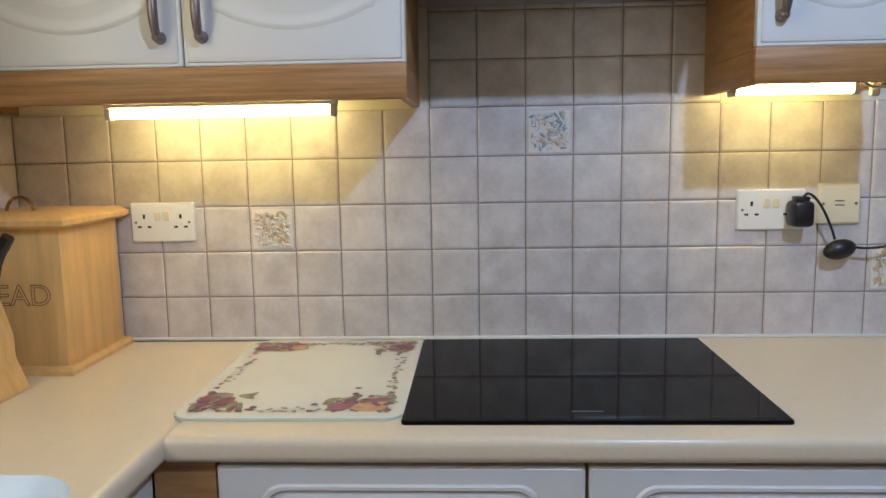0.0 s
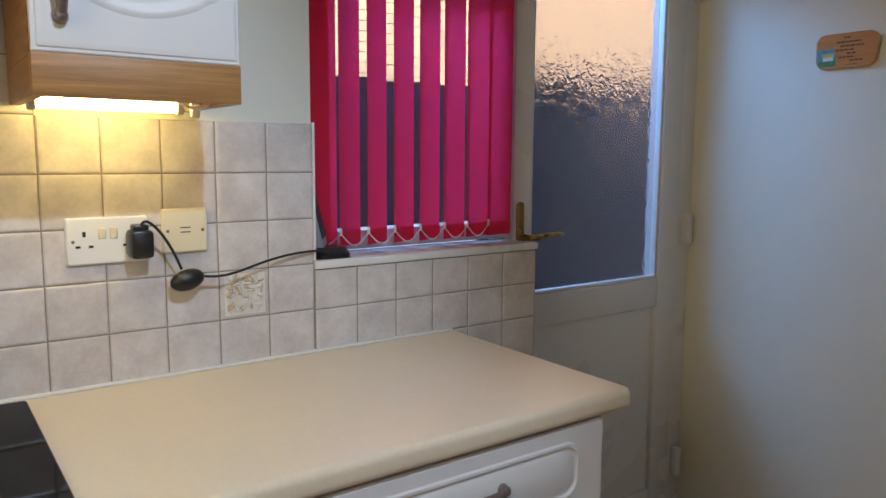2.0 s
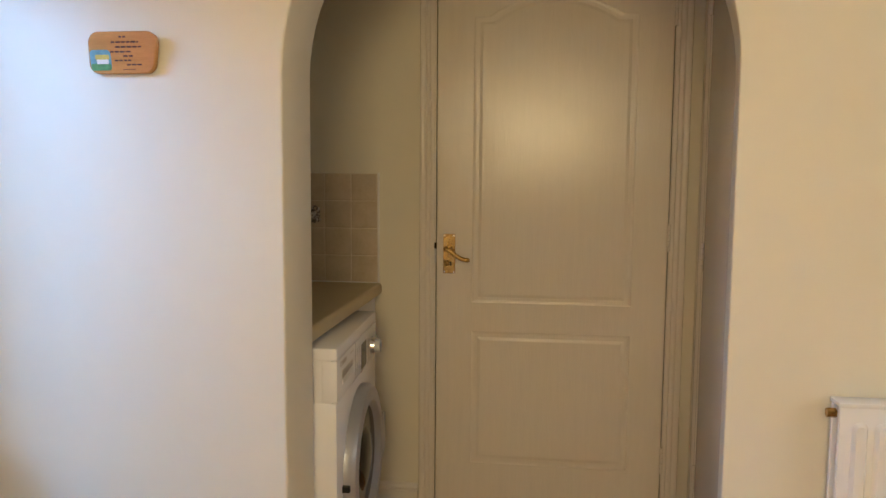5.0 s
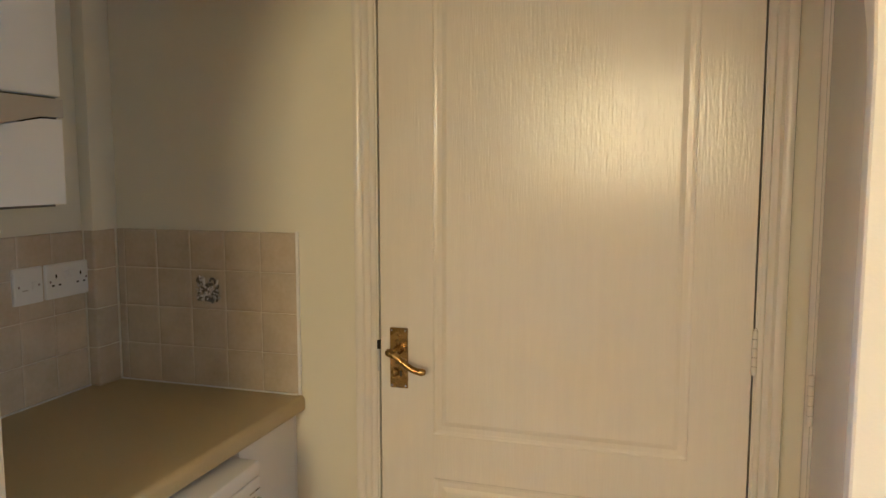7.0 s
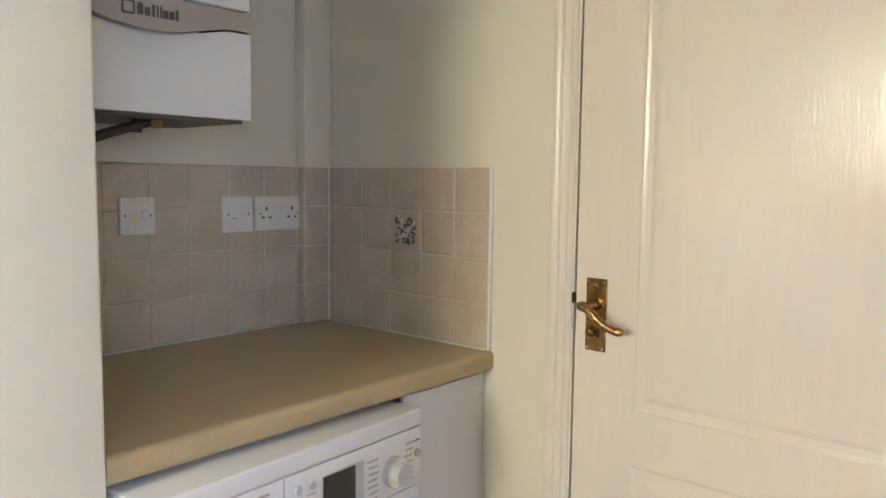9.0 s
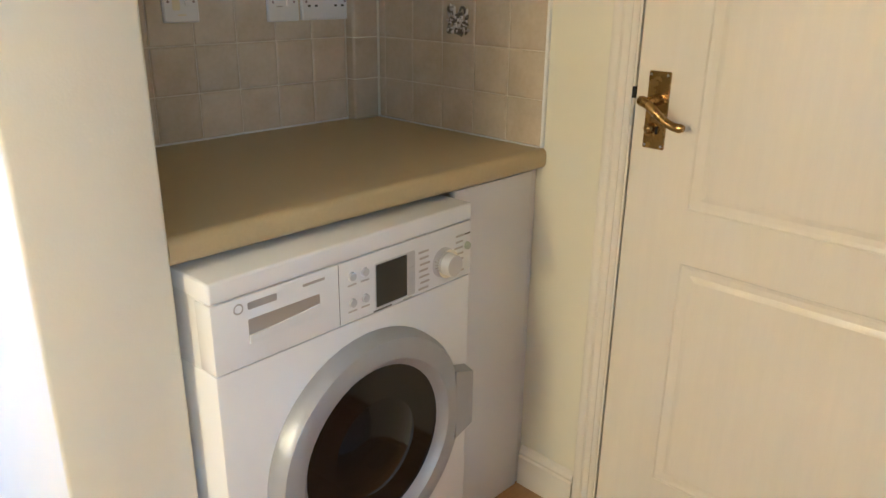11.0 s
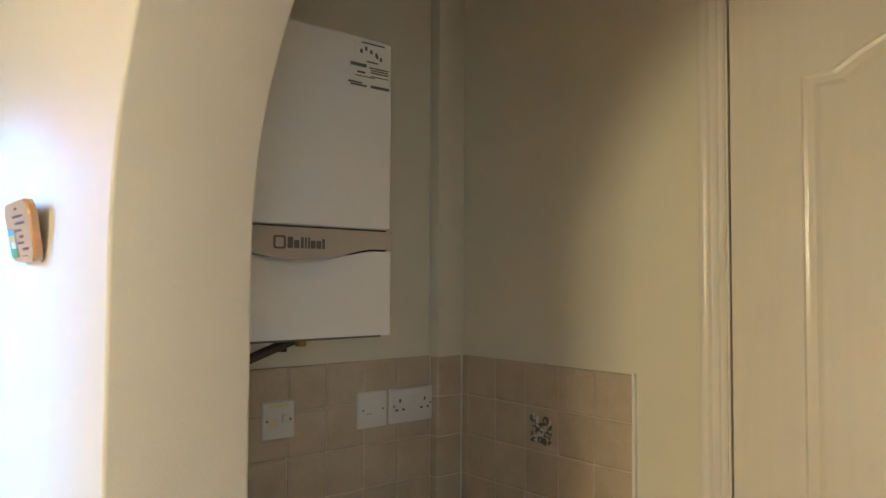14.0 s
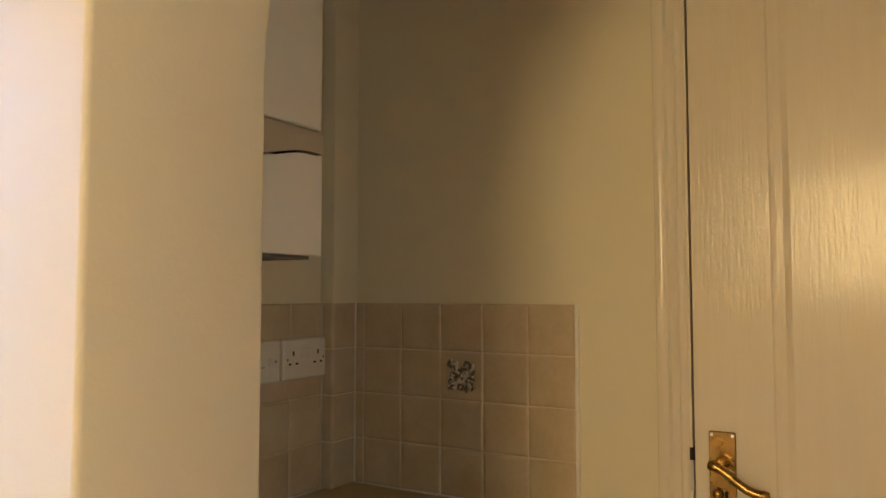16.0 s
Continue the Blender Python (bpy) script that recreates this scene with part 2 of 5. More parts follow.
def rrect(w, h, r, n=5):
    """Outline of a rounded rectangle round the origin."""
    pts = []
    for cx, cy, a in ((w / 2 - r, h / 2 - r, 0), (-w / 2 + r, h / 2 - r, 90), (-w / 2 + r, -h / 2 + r, 180), (w / 2 - r, -h / 2 + r, 270)):
        for i in range(n + 1):
            t = radians(a + 90 * i / n)
            pts.append((cx + r * math.cos(t), cy + r * math.sin(t)))
    return pts


def loft(bm, rings, at, cap=True):
    """Rings of (u, v) outlines with heights h, set by at(u, v, h)."""
    made = [[bm.verts.new(at(u, v, h)) for u, v in pts] for pts, h in rings]
    k = len(made[0])
    for q, w in zip(made, made[1:]):
        for i in range(k):
            bm.faces.new((q[i], q[(i + 1) % k], w[(i + 1) % k], w[i]))
    if cap:
        bm.faces.new(made[-1])
        bm.faces.new(made[0][::-1])
    bmesh.ops.recalc_face_normals(bm, faces=bm.faces)
    return bm


def shrink(pts, d):
    us, vs = [p[0] for p in pts], [p[1] for p in pts]
    cu, cv = (min(us) + max(us)) / 2, (min(vs) + max(vs)) / 2
    fu, fv = 1 - 2 * d / (max(us) - min(us)), 1 - 2 * d / (max(vs) - min(vs))
    return [(cu + (u - cu) * fu, cv + (v - cv) * fv) for u, v in pts]


def prism(bm, pts, at, h0, h1, bev=0.0):
    rings = [(pts, h0), (pts, h1 - bev)] + ([(shrink(pts, bev), h1)] if bev else [])
    return loft(bm, rings, at)


PLACE = {}


def thing(name, at, label, category, group="", kind=""):
    ob = new(name)
    ob.location = at
    ob.empty_display_size = 0.05
    PLACE[ob.name] = Vector(at)
    return tagged(ob, label, category, group, kind)


def mesh_of(bm, name, material, smooth=True):
    me = bpy.data.meshes.new(name)
    bm.to_mesh(me)
    bm.free()
    me.materials.append(material)
    if smooth:
        me.polygons.foreach_set("use_smooth", [True] * len(me.polygons))
        me.set_sharp_from_angle(angle=radians(32))
    return me


def part(name, bm, material, parent, label=""):
    """Links a bmesh, given in world metres, as one mesh under a thing or part."""
    base = PLACE[parent.name]
    bmesh.ops.translate(bm, verts=bm.verts, vec=-base)
    ob = new(name, mesh_of(bm, name, material))
    ob.parent = parent
    PLACE[ob.name] = base
    return tagged(ob, label)


def solid(name, bm, material, label="", category="", kind="", group=""):
    """A top-level thing of one mesh, with its origin at its base."""
    vs = [v.co for v in bm.verts]
    c = Vector(((min(v.x for v in vs) + max(v.x for v in vs)) / 2, (min(v.y for v in vs) + max(v.y for v in vs)) / 2, min(v.z for v in vs)))
    bmesh.ops.translate(bm, verts=bm.verts, vec=-c)
    ob = new(name, mesh_of(bm, name, material))
    ob.location = c
    PLACE[ob.name] = c
    return tagged(ob, label, category, group, kind)


def lettering(text, size, at):
    """The built-in font as a mesh; at(u, v, h) sets each corner."""
    cu = bpy.data.curves.new("lettering", "FONT")
    cu.body, cu.size, cu.fill_mode, cu.bevel_depth, cu.bevel_resolution, cu.align_x, cu.align_y = text, size, "NONE", 0.0009, 0, "CENTER", "CENTER"
    ob = bpy.data.objects.new("lettering", cu)
    scene.collection.objects.link(ob)
    me = bpy.data.meshes.new_from_object(ob.evaluated_get(bpy.context.evaluated_depsgraph_get()))
    bm = bmesh.new()
    bm.from_mesh(me)
    for v in bm.verts:
        v.co = Vector(at(*v.co))
    bpy.data.objects.remove(ob)
    bpy.data.meshes.remove(me)
    return bm


# planes to draw on: u runs to the viewer's right, v up, h towards the viewer
def on_north(y, u0=0, v0=0):
    return lambda u, v, h: (u0 + u, y - h, v0 + v)


def on_east(x, u0=0, v0=0):
    return lambda u, v, h: (x - h, u0 - u, v0 + v)


# ---- the large structure ----
FL = 0.035          # floor level
NW = 1.813          # tile face of the kitchen's north wall
CZ = 2.42           # ceiling
TOP_Z = 0.912       # kitchen worktop
UTOP_Z = 0.956      # utility worktop
UN, UE = 1.645, 3.677   # tile faces in the utility

floor = solid("floor", Box(-1.25, 4.0, -1.9, 2.09, FL - 0.12, FL - 0.012), M_SUB, "orange oak plank floor", "floor", "structure")
solid("ceiling", Box(-1.25, 4.0, -1.9, 2.09, CZ, CZ + 0.2), M_CEIL, "plain white painted ceiling", "ceiling", "structure")

wb = bmesh.new()
box(wb, -1.25, 1.04, NW + 0.008, 2.09, FL, CZ)
box(wb, 1.04, 1.709, NW + 0.008, 2.09, FL, 1.100)
box(wb, 1.04, 2.60, NW + 0.008, 2.09, 2.13, CZ)
box(wb, 1.04, 1.14, 2.03, 2.09, 1.100, 2.13)
wall_north = solid("wall_north", wb, M_PAINT, "kitchen wall with beige square tiles below cream paint", "wall", "structure")
ww = bmesh.new()
box(ww, -1.25, -1.038, 0.97, NW + 0.008, FL, CZ)
box(ww, -1.25, -1.038, -1.9, -0.27, FL, CZ)
box(ww, -1.25, -1.038, -0.27, 0.97, FL, 1.30)
box(ww, -1.25, -1.038, -0.27, 0.97, 2.30, CZ)
wall_west = solid("wall_west", ww, M_PAINT, "tiled side wall of the kitchen", "wall", "structure")
# the gap in this wall is for the added window
ws = bmesh.new()
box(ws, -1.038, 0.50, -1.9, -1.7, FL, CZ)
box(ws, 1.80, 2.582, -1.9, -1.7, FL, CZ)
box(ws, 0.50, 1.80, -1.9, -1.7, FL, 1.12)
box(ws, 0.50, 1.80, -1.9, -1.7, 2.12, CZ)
solid("wall_south", ws, M_PAINT, "plain cream painted wall", "wall", "structure")


def arch_wall():
    bm = bmesh.new()
    n, zs = 36, 1.62
    def outline(yl, yr):
        r = (yl - yr) / 2
        arc = [(yr + r - r * math.cos(math.pi * i / n), zs + r * math.sin(math.pi * i / n)) for i in range(n + 1)]
        return [(-1.9, FL), (yr, FL)] + arc + [(yl, FL), (2.09, FL), (2.09, CZ), (-1.9, CZ)]
    f = [bm.verts.new((2.582, y, z)) for y, z in outline(1.045, -0.003)]
    b = [bm.verts.new((2.770, y, z)) for y, z in outline(1.034, -0.040)]
    k = len(f)
    bm.faces.new(f)
    bm.faces.new(b[::-1])
    for i in range(k):
        bm.faces.new((f[i], b[i], b[(i + 1) % k], f[(i + 1) % k]))
    bmesh.ops.recalc_face_normals(bm, faces=bm.faces)
    bm.edges.ensure_lookup_table()
    ed = [e for e in bm.edges if abs(e.verts[0].co.x - e.verts[1].co.x) < 1e-4 and all(-0.06 < v.co.y < 1.06 for v in e.verts) and max(v.co.z for v in e.verts) > FL + 0.01]
    bmesh.ops.bevel(bm, geom=ed, offset=0.006, segments=3, affect="EDGES", profile=0.5)
    bmesh.ops.triangulate(bm, faces=[q for q in bm.faces if len(q.verts) > 4])
    return bm


wall_arch = solid("wall_arch", arch_wall(), M_PAINT, "cream painted wall with a round-headed archway", "wall", "structure")
wall_util = solid("wall_utility", Box(2.77, 4.0, UN + 0.008, 2.09, FL, CZ), M_PAINT, "cream wall behind the boiler with tiles above the worktop", "wall", "structure")
eb = bmesh.new()
box(eb, UE + 0.008, 4.0, 0.835, UN + 0.008, FL, CZ)
box(eb, UE + 0.008, 4.0, -0.053, 0.835, 2.19, CZ)
box(eb, UE + 0.008, 4.0, -1.9, -0.053, FL, CZ)
box(eb, 3.85, 4.0, -0.053, 0.835, FL, 2.19)
wall_east = solid("wall_east", eb, M_PAINT, "cream wall round a white panelled door", "wall", "structure")
wall_usouth = solid("wall_utility_south", Box(2.77, UE + 0.008, -1.9, -0.150, FL, CZ), M_PAINT, "cream painted wall beside the door", "wall", "structure")
pb = Box(3.592, UE + 0.008, 1.613, UN + 0.008, UTOP_Z, CZ, bev=0.003)
solid("pipe_boxing", pb, M_PAINT, "cream painted boxed-in pipe in the corner", "pipe boxing", "structure")


# ---- window and back door ----
GY = 1.985
window = thing("window_1", (1.37, 1.97, 1.12), "white plastic window behind a pink blind", "window", kind="structure")
fr = bmesh.new()
box(fr, 1.04, 1.10, 1.955, 2.03, 1.118, 2.13, 0.004)
box(fr, 1.655, 1.712, 1.955, 2.03, 1.118, 2.13, 0.004)
box(fr, 1.10, 1.655, 1.955, 2.03, 1.118, 1.165, 0.004)
box(fr, 1.10, 1.655, 1.955, 2.03, 1.80, 1.87, 0.004)
box(fr, 1.10, 1.655, 1.955, 2.03, 2.07, 2.13, 0.004)
part("window_frame", fr, M_UPVC, window)
for z0, z1 in ((1.165, 1.80), (1.87, 2.07)):
    p = part("pane", Box(1.10, 1.655, GY, GY + 0.006, z0, z1), M_GLASS, window)
    p.visible_shadow = False

west_window = thing("window_2", (-1.2, 0.35, 1.30), "white plastic window over the sink", "window", kind="structure")
fr = bmesh.new()
for a in (-0.27, 0.325, 0.92):
    box(fr, -1.20, -1.13, a, a + 0.05, 1.30, 2.30, 0.004)
box(fr, -1.20, -1.13, -0.22, 0.325, 1.30, 1.35, 0.004)
box(fr, -1.20, -1.13, 0.375, 0.92, 1.30, 1.35, 0.004)
box(fr, -1.20, -1.13, -0.22, 0.325, 2.25, 2.30, 0.004)
box(fr, -1.20, -1.13, 0.375, 0.92, 2.25, 2.30, 0.004)
part("window_frame", fr, M_UPVC, west_window)
for a, b in ((-0.22, 0.325), (0.375, 0.92)):
    p = part("pane", Box(-1.168, -1.162, a, b, 1.35, 2.25), M_GLASS, west_window)
    p.visible_shadow = False

# out of view; added to house the fill lamp
added_south_window = thing("window_3", (1.15, -1.8, 1.12), "unseen white plastic window added for the fill lamp", "window", kind="structure")
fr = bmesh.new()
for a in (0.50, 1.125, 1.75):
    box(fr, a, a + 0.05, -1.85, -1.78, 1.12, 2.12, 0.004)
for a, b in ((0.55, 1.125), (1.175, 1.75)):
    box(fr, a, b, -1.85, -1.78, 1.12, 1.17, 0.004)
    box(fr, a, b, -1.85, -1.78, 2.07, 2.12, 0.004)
part("window_frame", fr, M_UPVC, added_south_window)
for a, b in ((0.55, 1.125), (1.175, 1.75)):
    p = part("pane", Box(a, b, -1.818, -1.812, 1.17, 2.07), M_GLASS, added_south_window)
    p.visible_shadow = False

back_door = thing("door_1", (2.15, 1.97, FL), "white plastic back door, textured glass above a plain panel", "door", kind="structure")
df = bmesh.new()
box(df, 1.712, 1.735, 1.955, 2.03, FL, 2.13, 0.003)
box(df, 2.505, 2.59, 1.955, 2.03, FL, 2.13, 0.003)
box(df, 1.735, 2.505, 1.955, 2.03, 2.09, 2.13, 0.003)
part("door_frame", df, M_UPVC, back_door)
lf = bmesh.new()
box(lf, 1.738, 1.806, 1.945, 2.015, FL + 0.01, 2.085, 0.006)
box(lf, 2.405, 2.502, 1.945, 2.015, FL + 0.01, 2.085, 0.006)
box(lf, 1.806, 2.405, 1.945, 2.015, 0.835, 0.935, 0.006)
box(lf, 1.806, 2.405, 1.945, 2.015, FL + 0.01, 0.17, 0.006)
box(lf, 1.806, 2.405, 1.945, 2.015, 1.98, 2.085, 0.006)
leaf = part("leaf", lf, M_UPVC, back_door)
part("panel", Box(1.806, 2.405, 1.962, 1.995, 0.17, 0.835), M_UPVC, back_door)
p = part("pane", Box(1.806, 2.405, 1.975, 1.983, 0.935, 1.98), M_FROST, back_door, "textured obscure glass")
p.visible_shadow = False
bd = bmesh.new()
for x0, x1, z0, z1 in ((1.806, 1.818, 0.935, 1.98), (2.393, 2.405, 0.935, 1.98), (1.818, 2.393, 0.935, 0.947), (1.818, 2.393, 1.968, 1.98)):
    box(bd, x0, x1, 1.952, 1.976, z0, z1, 0.004)
part("glazing_bead", bd, M_UPVC, back_door)
hb = bmesh.new()
prism(hb, rrect(0.026, 0.21, 0.012), on_north(1.945, 1.762, 1.115), 0, 0.008, 0.003)
plate = part("handle_plate", hb, M_BRASS, back_door, "polished brass backplate")
hb = bmesh.new()
cyl(hb, (1.762, 1.94, 1.118), (1.762, 1.90, 1.118), 0.010)
tube(hb, bez((1.762, 1.90, 1.118), (1.79, 1.888, 1.120), (1.83, 1.886, 1.126), (1.885, 1.888, 1.124)), [0.0095] * 5 + [0.0085] * 5 + [0.0075] * 4 + [0.004], 12)
part("handle", hb, M_BRASS, back_door, "polished brass lever")
for z in (1.103, 0.245, 1.93):
    part("hinge", Box(2.530, 2.562, 1.925, 1.957, z - 0.055, z + 0.055, bev=0.008), M_UPVC, back_door)

# tiled window sill with a white edge strip
sill = thing("window_sill", (1.37, 1.88, 1.10), "window sill of pale glazed tiles with a white edge", "window sill", kind="structure")
sx = [1.046, 1.152, 1.259, 1.366, 1.473, 1.58, 1.705]
for a, b in zip(sx, sx[1:]):
    part("tile", Box(a + 0.001, b - 0.001, 1.822, 1.954, 1.100, 1.117, bev=0.002), M_TILE, sill)
part("edge_strip", Box(1.042, 1.711, 1.808, 1.8215, 1.100, 1.119, bev=0.003), M_UPVC, sill)


# ---- kitchen: cabinets and worktop ----
def worktop_bm(x0, x1, y0, y1, z, t=0.042, r=0.014):
    """A worktop whose front edge (y0) is rolled over."""
    bm = bmesh.new()
    prof = [(y1, z - t), (y1, z)]
    prof += [(y0 + r - r * math.sin(radians(a)), z - r + r * math.cos(radians(a))) for a in range(0, 91, 15)]
    prof += [(y0 + r - r * math.cos(radians(a)), z - t + r - r * math.sin(radians(a))) for a in range(0, 91, 15)]
    a = [bm.verts.new((x0, y, zz)) for y, zz in prof]
    b = [bm.verts.new((x1, y, zz)) for y, zz in prof]
    k = len(prof)
    for i in range(k):
        bm.faces.new((a[i], a[(i + 1) % k], b[(i + 1) % k], b[i]))
    bm.faces.new(a[::-1])
    bm.faces.new(b)
    bmesh.ops.recalc_face_normals(bm, faces=bm.faces)
    return bm


WF = 1.234          # front of the worktop
top = thing("worktop", (0.2, 1.5, TOP_Z - 0.042), "cream laminate worktop with a rolled front edge", "worktop")
part("long_top", worktop_bm(-0.480, 1.421, WF, NW + 0.006, TOP_Z), M_TOP, top)
lb = worktop_bm(0, 2.75, 0, 0.556, TOP_Z)
bmesh.ops.transform(lb, verts=lb.verts, matrix=Matrix.Translation((-0.480, -0.95, 0)) @ Matrix.Rotation(radians(90), 4, "Z"))
part("return_top", lb, M_TOP, top)
part("end_cap", Box(1.4212, 1.4225, WF + 0.006, NW - 0.003, TOP_Z - 0.040, TOP_Z - 0.002), M_TOP, top)
part("sealant_bead", Box(-1.028, 1.420, NW - 0.008, NW + 0.002, TOP_Z, TOP_Z + 0.007, bev=0.003), M_WHITE, top, "white sealant bead")


def bow_handle(parent, p, length, axis="Z", out=0.030, name="handle"):
    """A bow handle in dull pewter with round feet; p is its middle on the door's face, which looks to -y."""
    ax = Vector((0, 0, 1)) if axis == "Z" else Vector((1, 0, 0))
    p, o = Vector(p), Vector((0, -1, 0))
    a, b = p - ax * length / 2, p + ax * length / 2
    bm = bmesh.new()
    for e in (a, b):
        cyl(bm, e, e + o * 0.010, 0.0115, 0.0095, 16)
        ball(bm, e + o * 0.012, 0.0095, 1, 1, 1, 12, 8)
    pts = bez(a + o * 0.012, a + o * out + ax * length * 0.12, b + o * out - ax * length * 0.12, b + o * 0.012, 16)
    tube(bm, pts, [0.0065 + 0.0022 * abs(math.sin(math.pi * i / 16)) for i in range(17)], 12)
    return part(name, bm, M_PEWTER, parent, "dull pewter bow handle")


def arched_outline(w, h, rise=0.030, n=18):
    """A field whose head and foot bow outwards between small stepped shoulders."""
    def edge(sign):
        row = [(-w / 2, sign * (h / 2 - rise * 1.15)), (-w / 2 + w * 0.05, sign * (h / 2 - rise))]
        row += [(w * (-0.44 + 0.88 * i / n), sign * (h / 2 - rise + rise * math.sin(math.pi * i / n) ** 0.8)) for i in range(n + 1)]
        return row + [(w / 2 - w * 0.05, sign * (h / 2 - rise)), (w / 2, sign * (h / 2 - rise * 1.15))]
    return edge(-1) + edge(1)[::-1]


def wall_door(cab, x0, x1, z0, z1, y, handle_x):
    w, h, cx, cz = x1 - x0, z1 - z0, (x0 + x1) / 2, (z0 + z1) / 2
    at = on_north(y, cx, cz)
    bm = bmesh.new()
    r = [(u, v) for u, v in rrect(w, h, 0.003, 2)]
    loft(bm, [(r, -0.018), (r, -0.006), (shrink(r, 0.002), -0.004), (shrink(r, 0.006), -0.004), (shrink(r, 0.008), -0.0015), (shrink(r, 0.014), 0)], at)
    fo = arched_outline(w * 0.66, h - 0.150)
    loft(bm, [(shrink(fo, -0.016), 0.0), (shrink(fo, -0.010), 0.003), (shrink(fo, -0.006), 0.003), (shrink(fo, 0.003), 0.0008), (shrink(fo, 0.012), 0.0008), (shrink(fo, 0.030), 0.006), (shrink(fo, 0.034), 0.0065)], at)
    d = part("door", bm, M_VINYL, cab)
    bow_handle(d, (handle_x, y + 0.0, z0 + 0.10), 0.10)
    return d


def wall_cabinet(x0, x1, y0, z0, z1, doors, label):
    cab = thing("wall_cabinet", ((x0 + x1) / 2, NW, z0), label, "kitchen cabinet", "wall cabinets")
    part("carcass", Box(x0, x1, y0 + 0.020, NW - 0.001, z0 + 0.058, z1, bev=0.001), M_CARCASS, cab, "oak-coloured carcass")
    # light-hiding pelmet round the foot
    part("pelmet", Box(x0, x1, y0 + 0.004, y0 + 0.026, z0, z0 + 0.062, bev=0.003), M_OAK, cab, "oak-coloured pelmet")
    for a in (x0, x1 - 0.018):
        part("side_pelmet", Box(a, a + 0.018, y0 + 0.026, NW - 0.002, z0, z0 + 0.058, bev=0.002), M_CARCASS, cab)
    for a, b, hx in doors:
        wall_door(cab, a + 0.0015, b - 0.0015, z0 + 0.062, z1 - 0.01, y0, hx)
    return cab


CZ0 = 1.422
wall_cabinet(-1.030, -0.130, 1.521, CZ0, 2.16, ((-0.925, -0.527, -0.565), (-0.527, -0.130, -0.490)), "white wall cabinet with oak pelmet over the worktop")
wall_cabinet(0.470, 0.775, 1.521, CZ0 + 0.012, 2.16, ((0.470, 0.775, 0.510),), "small white wall cabinet with oak pelmet beside the window")

hood = thing("cooker_hood", (0.17, NW, 1.62), "plain white built-in cooker hood between the cabinets", "cooker hood")
part("body", Box(-0.128, 0.468, 1.545, NW - 0.001, 1.66, 2.16, bev=0.002), M_VINYL, hood)
part("visor", Box(-0.125, 0.465, 1.480, NW - 0.02, 1.625, 1.66, bev=0.004), M_SILVER, hood)


def strip_light(x0, x1, y, z, extra=0.0):
    st = thing("strip_light", ((x0 + x1) / 2, y, z - 0.03), "lit fluorescent strip light under a wall cabinet", "strip light", "strip lights")
    part("housing", Box(x0 - 0.012, x1 + 0.012 + extra, y - 0.005, y + 0.035, z, z + 0.022, bev=0.003), M_WHITE, st)
    bm = bmesh.new()
    cyl(bm, (x0, y + 0.012, z - 0.011), (x1, y + 0.012, z - 0.011), 0.010, seg=16)
    part("tube", bm, M_TUBE, st, "glowing warm white tube")
    for a in (x0 - 0.012, x1):
        part("end_cap", Box(a, a + 0.012, y, y + 0.024, z - 0.024, z + 0.002, bev=0.003), M_GREY2, st)
    return st


strip_light(-0.745, -0.300, 1.68, 1.424)
strip_light(0.494, 0.716, 1.68, 1.446)
pd = thing("cabinet_clip", (0.745, 1.66, 1.43), "loose white plug and flex under the wall cabinet", "flex")
part("plug", Box(0.728, 0.744, 1.64, 1.655, 1.416, 1.446, bev=0.004), M_WHITE, pd)
bm = bmesh.new()
tube(bm, bez((0.70, 1.62, 1.442), (0.72, 1.62, 1.425), (0.74, 1.63, 1.43), (0.77, 1.64, 1.447)), 0.003, 8)
part("flex", bm, M_WHITE, pd)
part("switch", Box(0.7752, 0.787, 1.60, 1.63, 1.45, 1.475, bev=0.003), M_RED, pd, "red switch")


def base_cabinet(x0, x1, drawer, handle=True):
    y = 1.248
    cab = thing("base_cabinet", ((x0 + x1) / 2, 1.5, FL), "white base cabinet with moulded foil fronts", "kitchen cabinet", "base cabinets")
    part("carcass", Box(x0, x1, y + 0.020, NW, FL + 0.14, TOP_Z - 0.043), M_CARCASS, cab)
    part("plinth", Box(x0, x1, y + 0.06, y + 0.078, FL, FL + 0.14), M_CARCASS, cab)
    fronts = [(0.695, 0.862, "drawer"), (FL + 0.15, 0.690, "door")] if drawer else [(FL + 0.15, 0.862, "door")]
    for z0, z1, nm in fronts:
        w, h = x1 - x0 - 0.004, z1 - z0
        at = on_north(y, (x0 + x1) / 2, (z0 + z1) / 2)
        bm = bmesh.new()
        r = rrect(w, h, 0.003, 2)
        loft(bm, [(r, -0.018), (r, -0.004), (shrink(r, 0.004), 0)], at)
        o = rrect(w - 0.13, h - 0.055, 0.035, 8)
        loft(bm, [(o, 0.0002), (shrink(o, 0.003), 0.004), (shrink(o, 0.008), 0.004), (shrink(o, 0.011), 0.0002)], at, cap=False)
        o = shrink(o, 0.016)
        loft(bm, [(o, 0.0002), (shrink(o, 0.006), 0.003)], at)
        d = part(nm, bm, M_VINYL, cab)
        if handle and nm == "drawer":
            bow_handle(d, ((x0 + x1) / 2, y, (z0 + z1) / 2 + 0.008), 0.115, "X")
    return cab


solid("corner_post", Box(-0.508, -0.412, 1.255, 1.30, FL, TOP_Z - 0.043), M_CARCASS, "dark oak-coloured corner post between base cabinets", "filler panel")
base_cabinet(-0.410, 0.148, True)
base_cabinet(0.150, 0.738, True)
base_cabinet(0.740, 1.368, True)
rb = thing("return_cabinet", (-0.75, 0.2, FL), "white base cabinets under the return worktop", "kitchen cabinet")
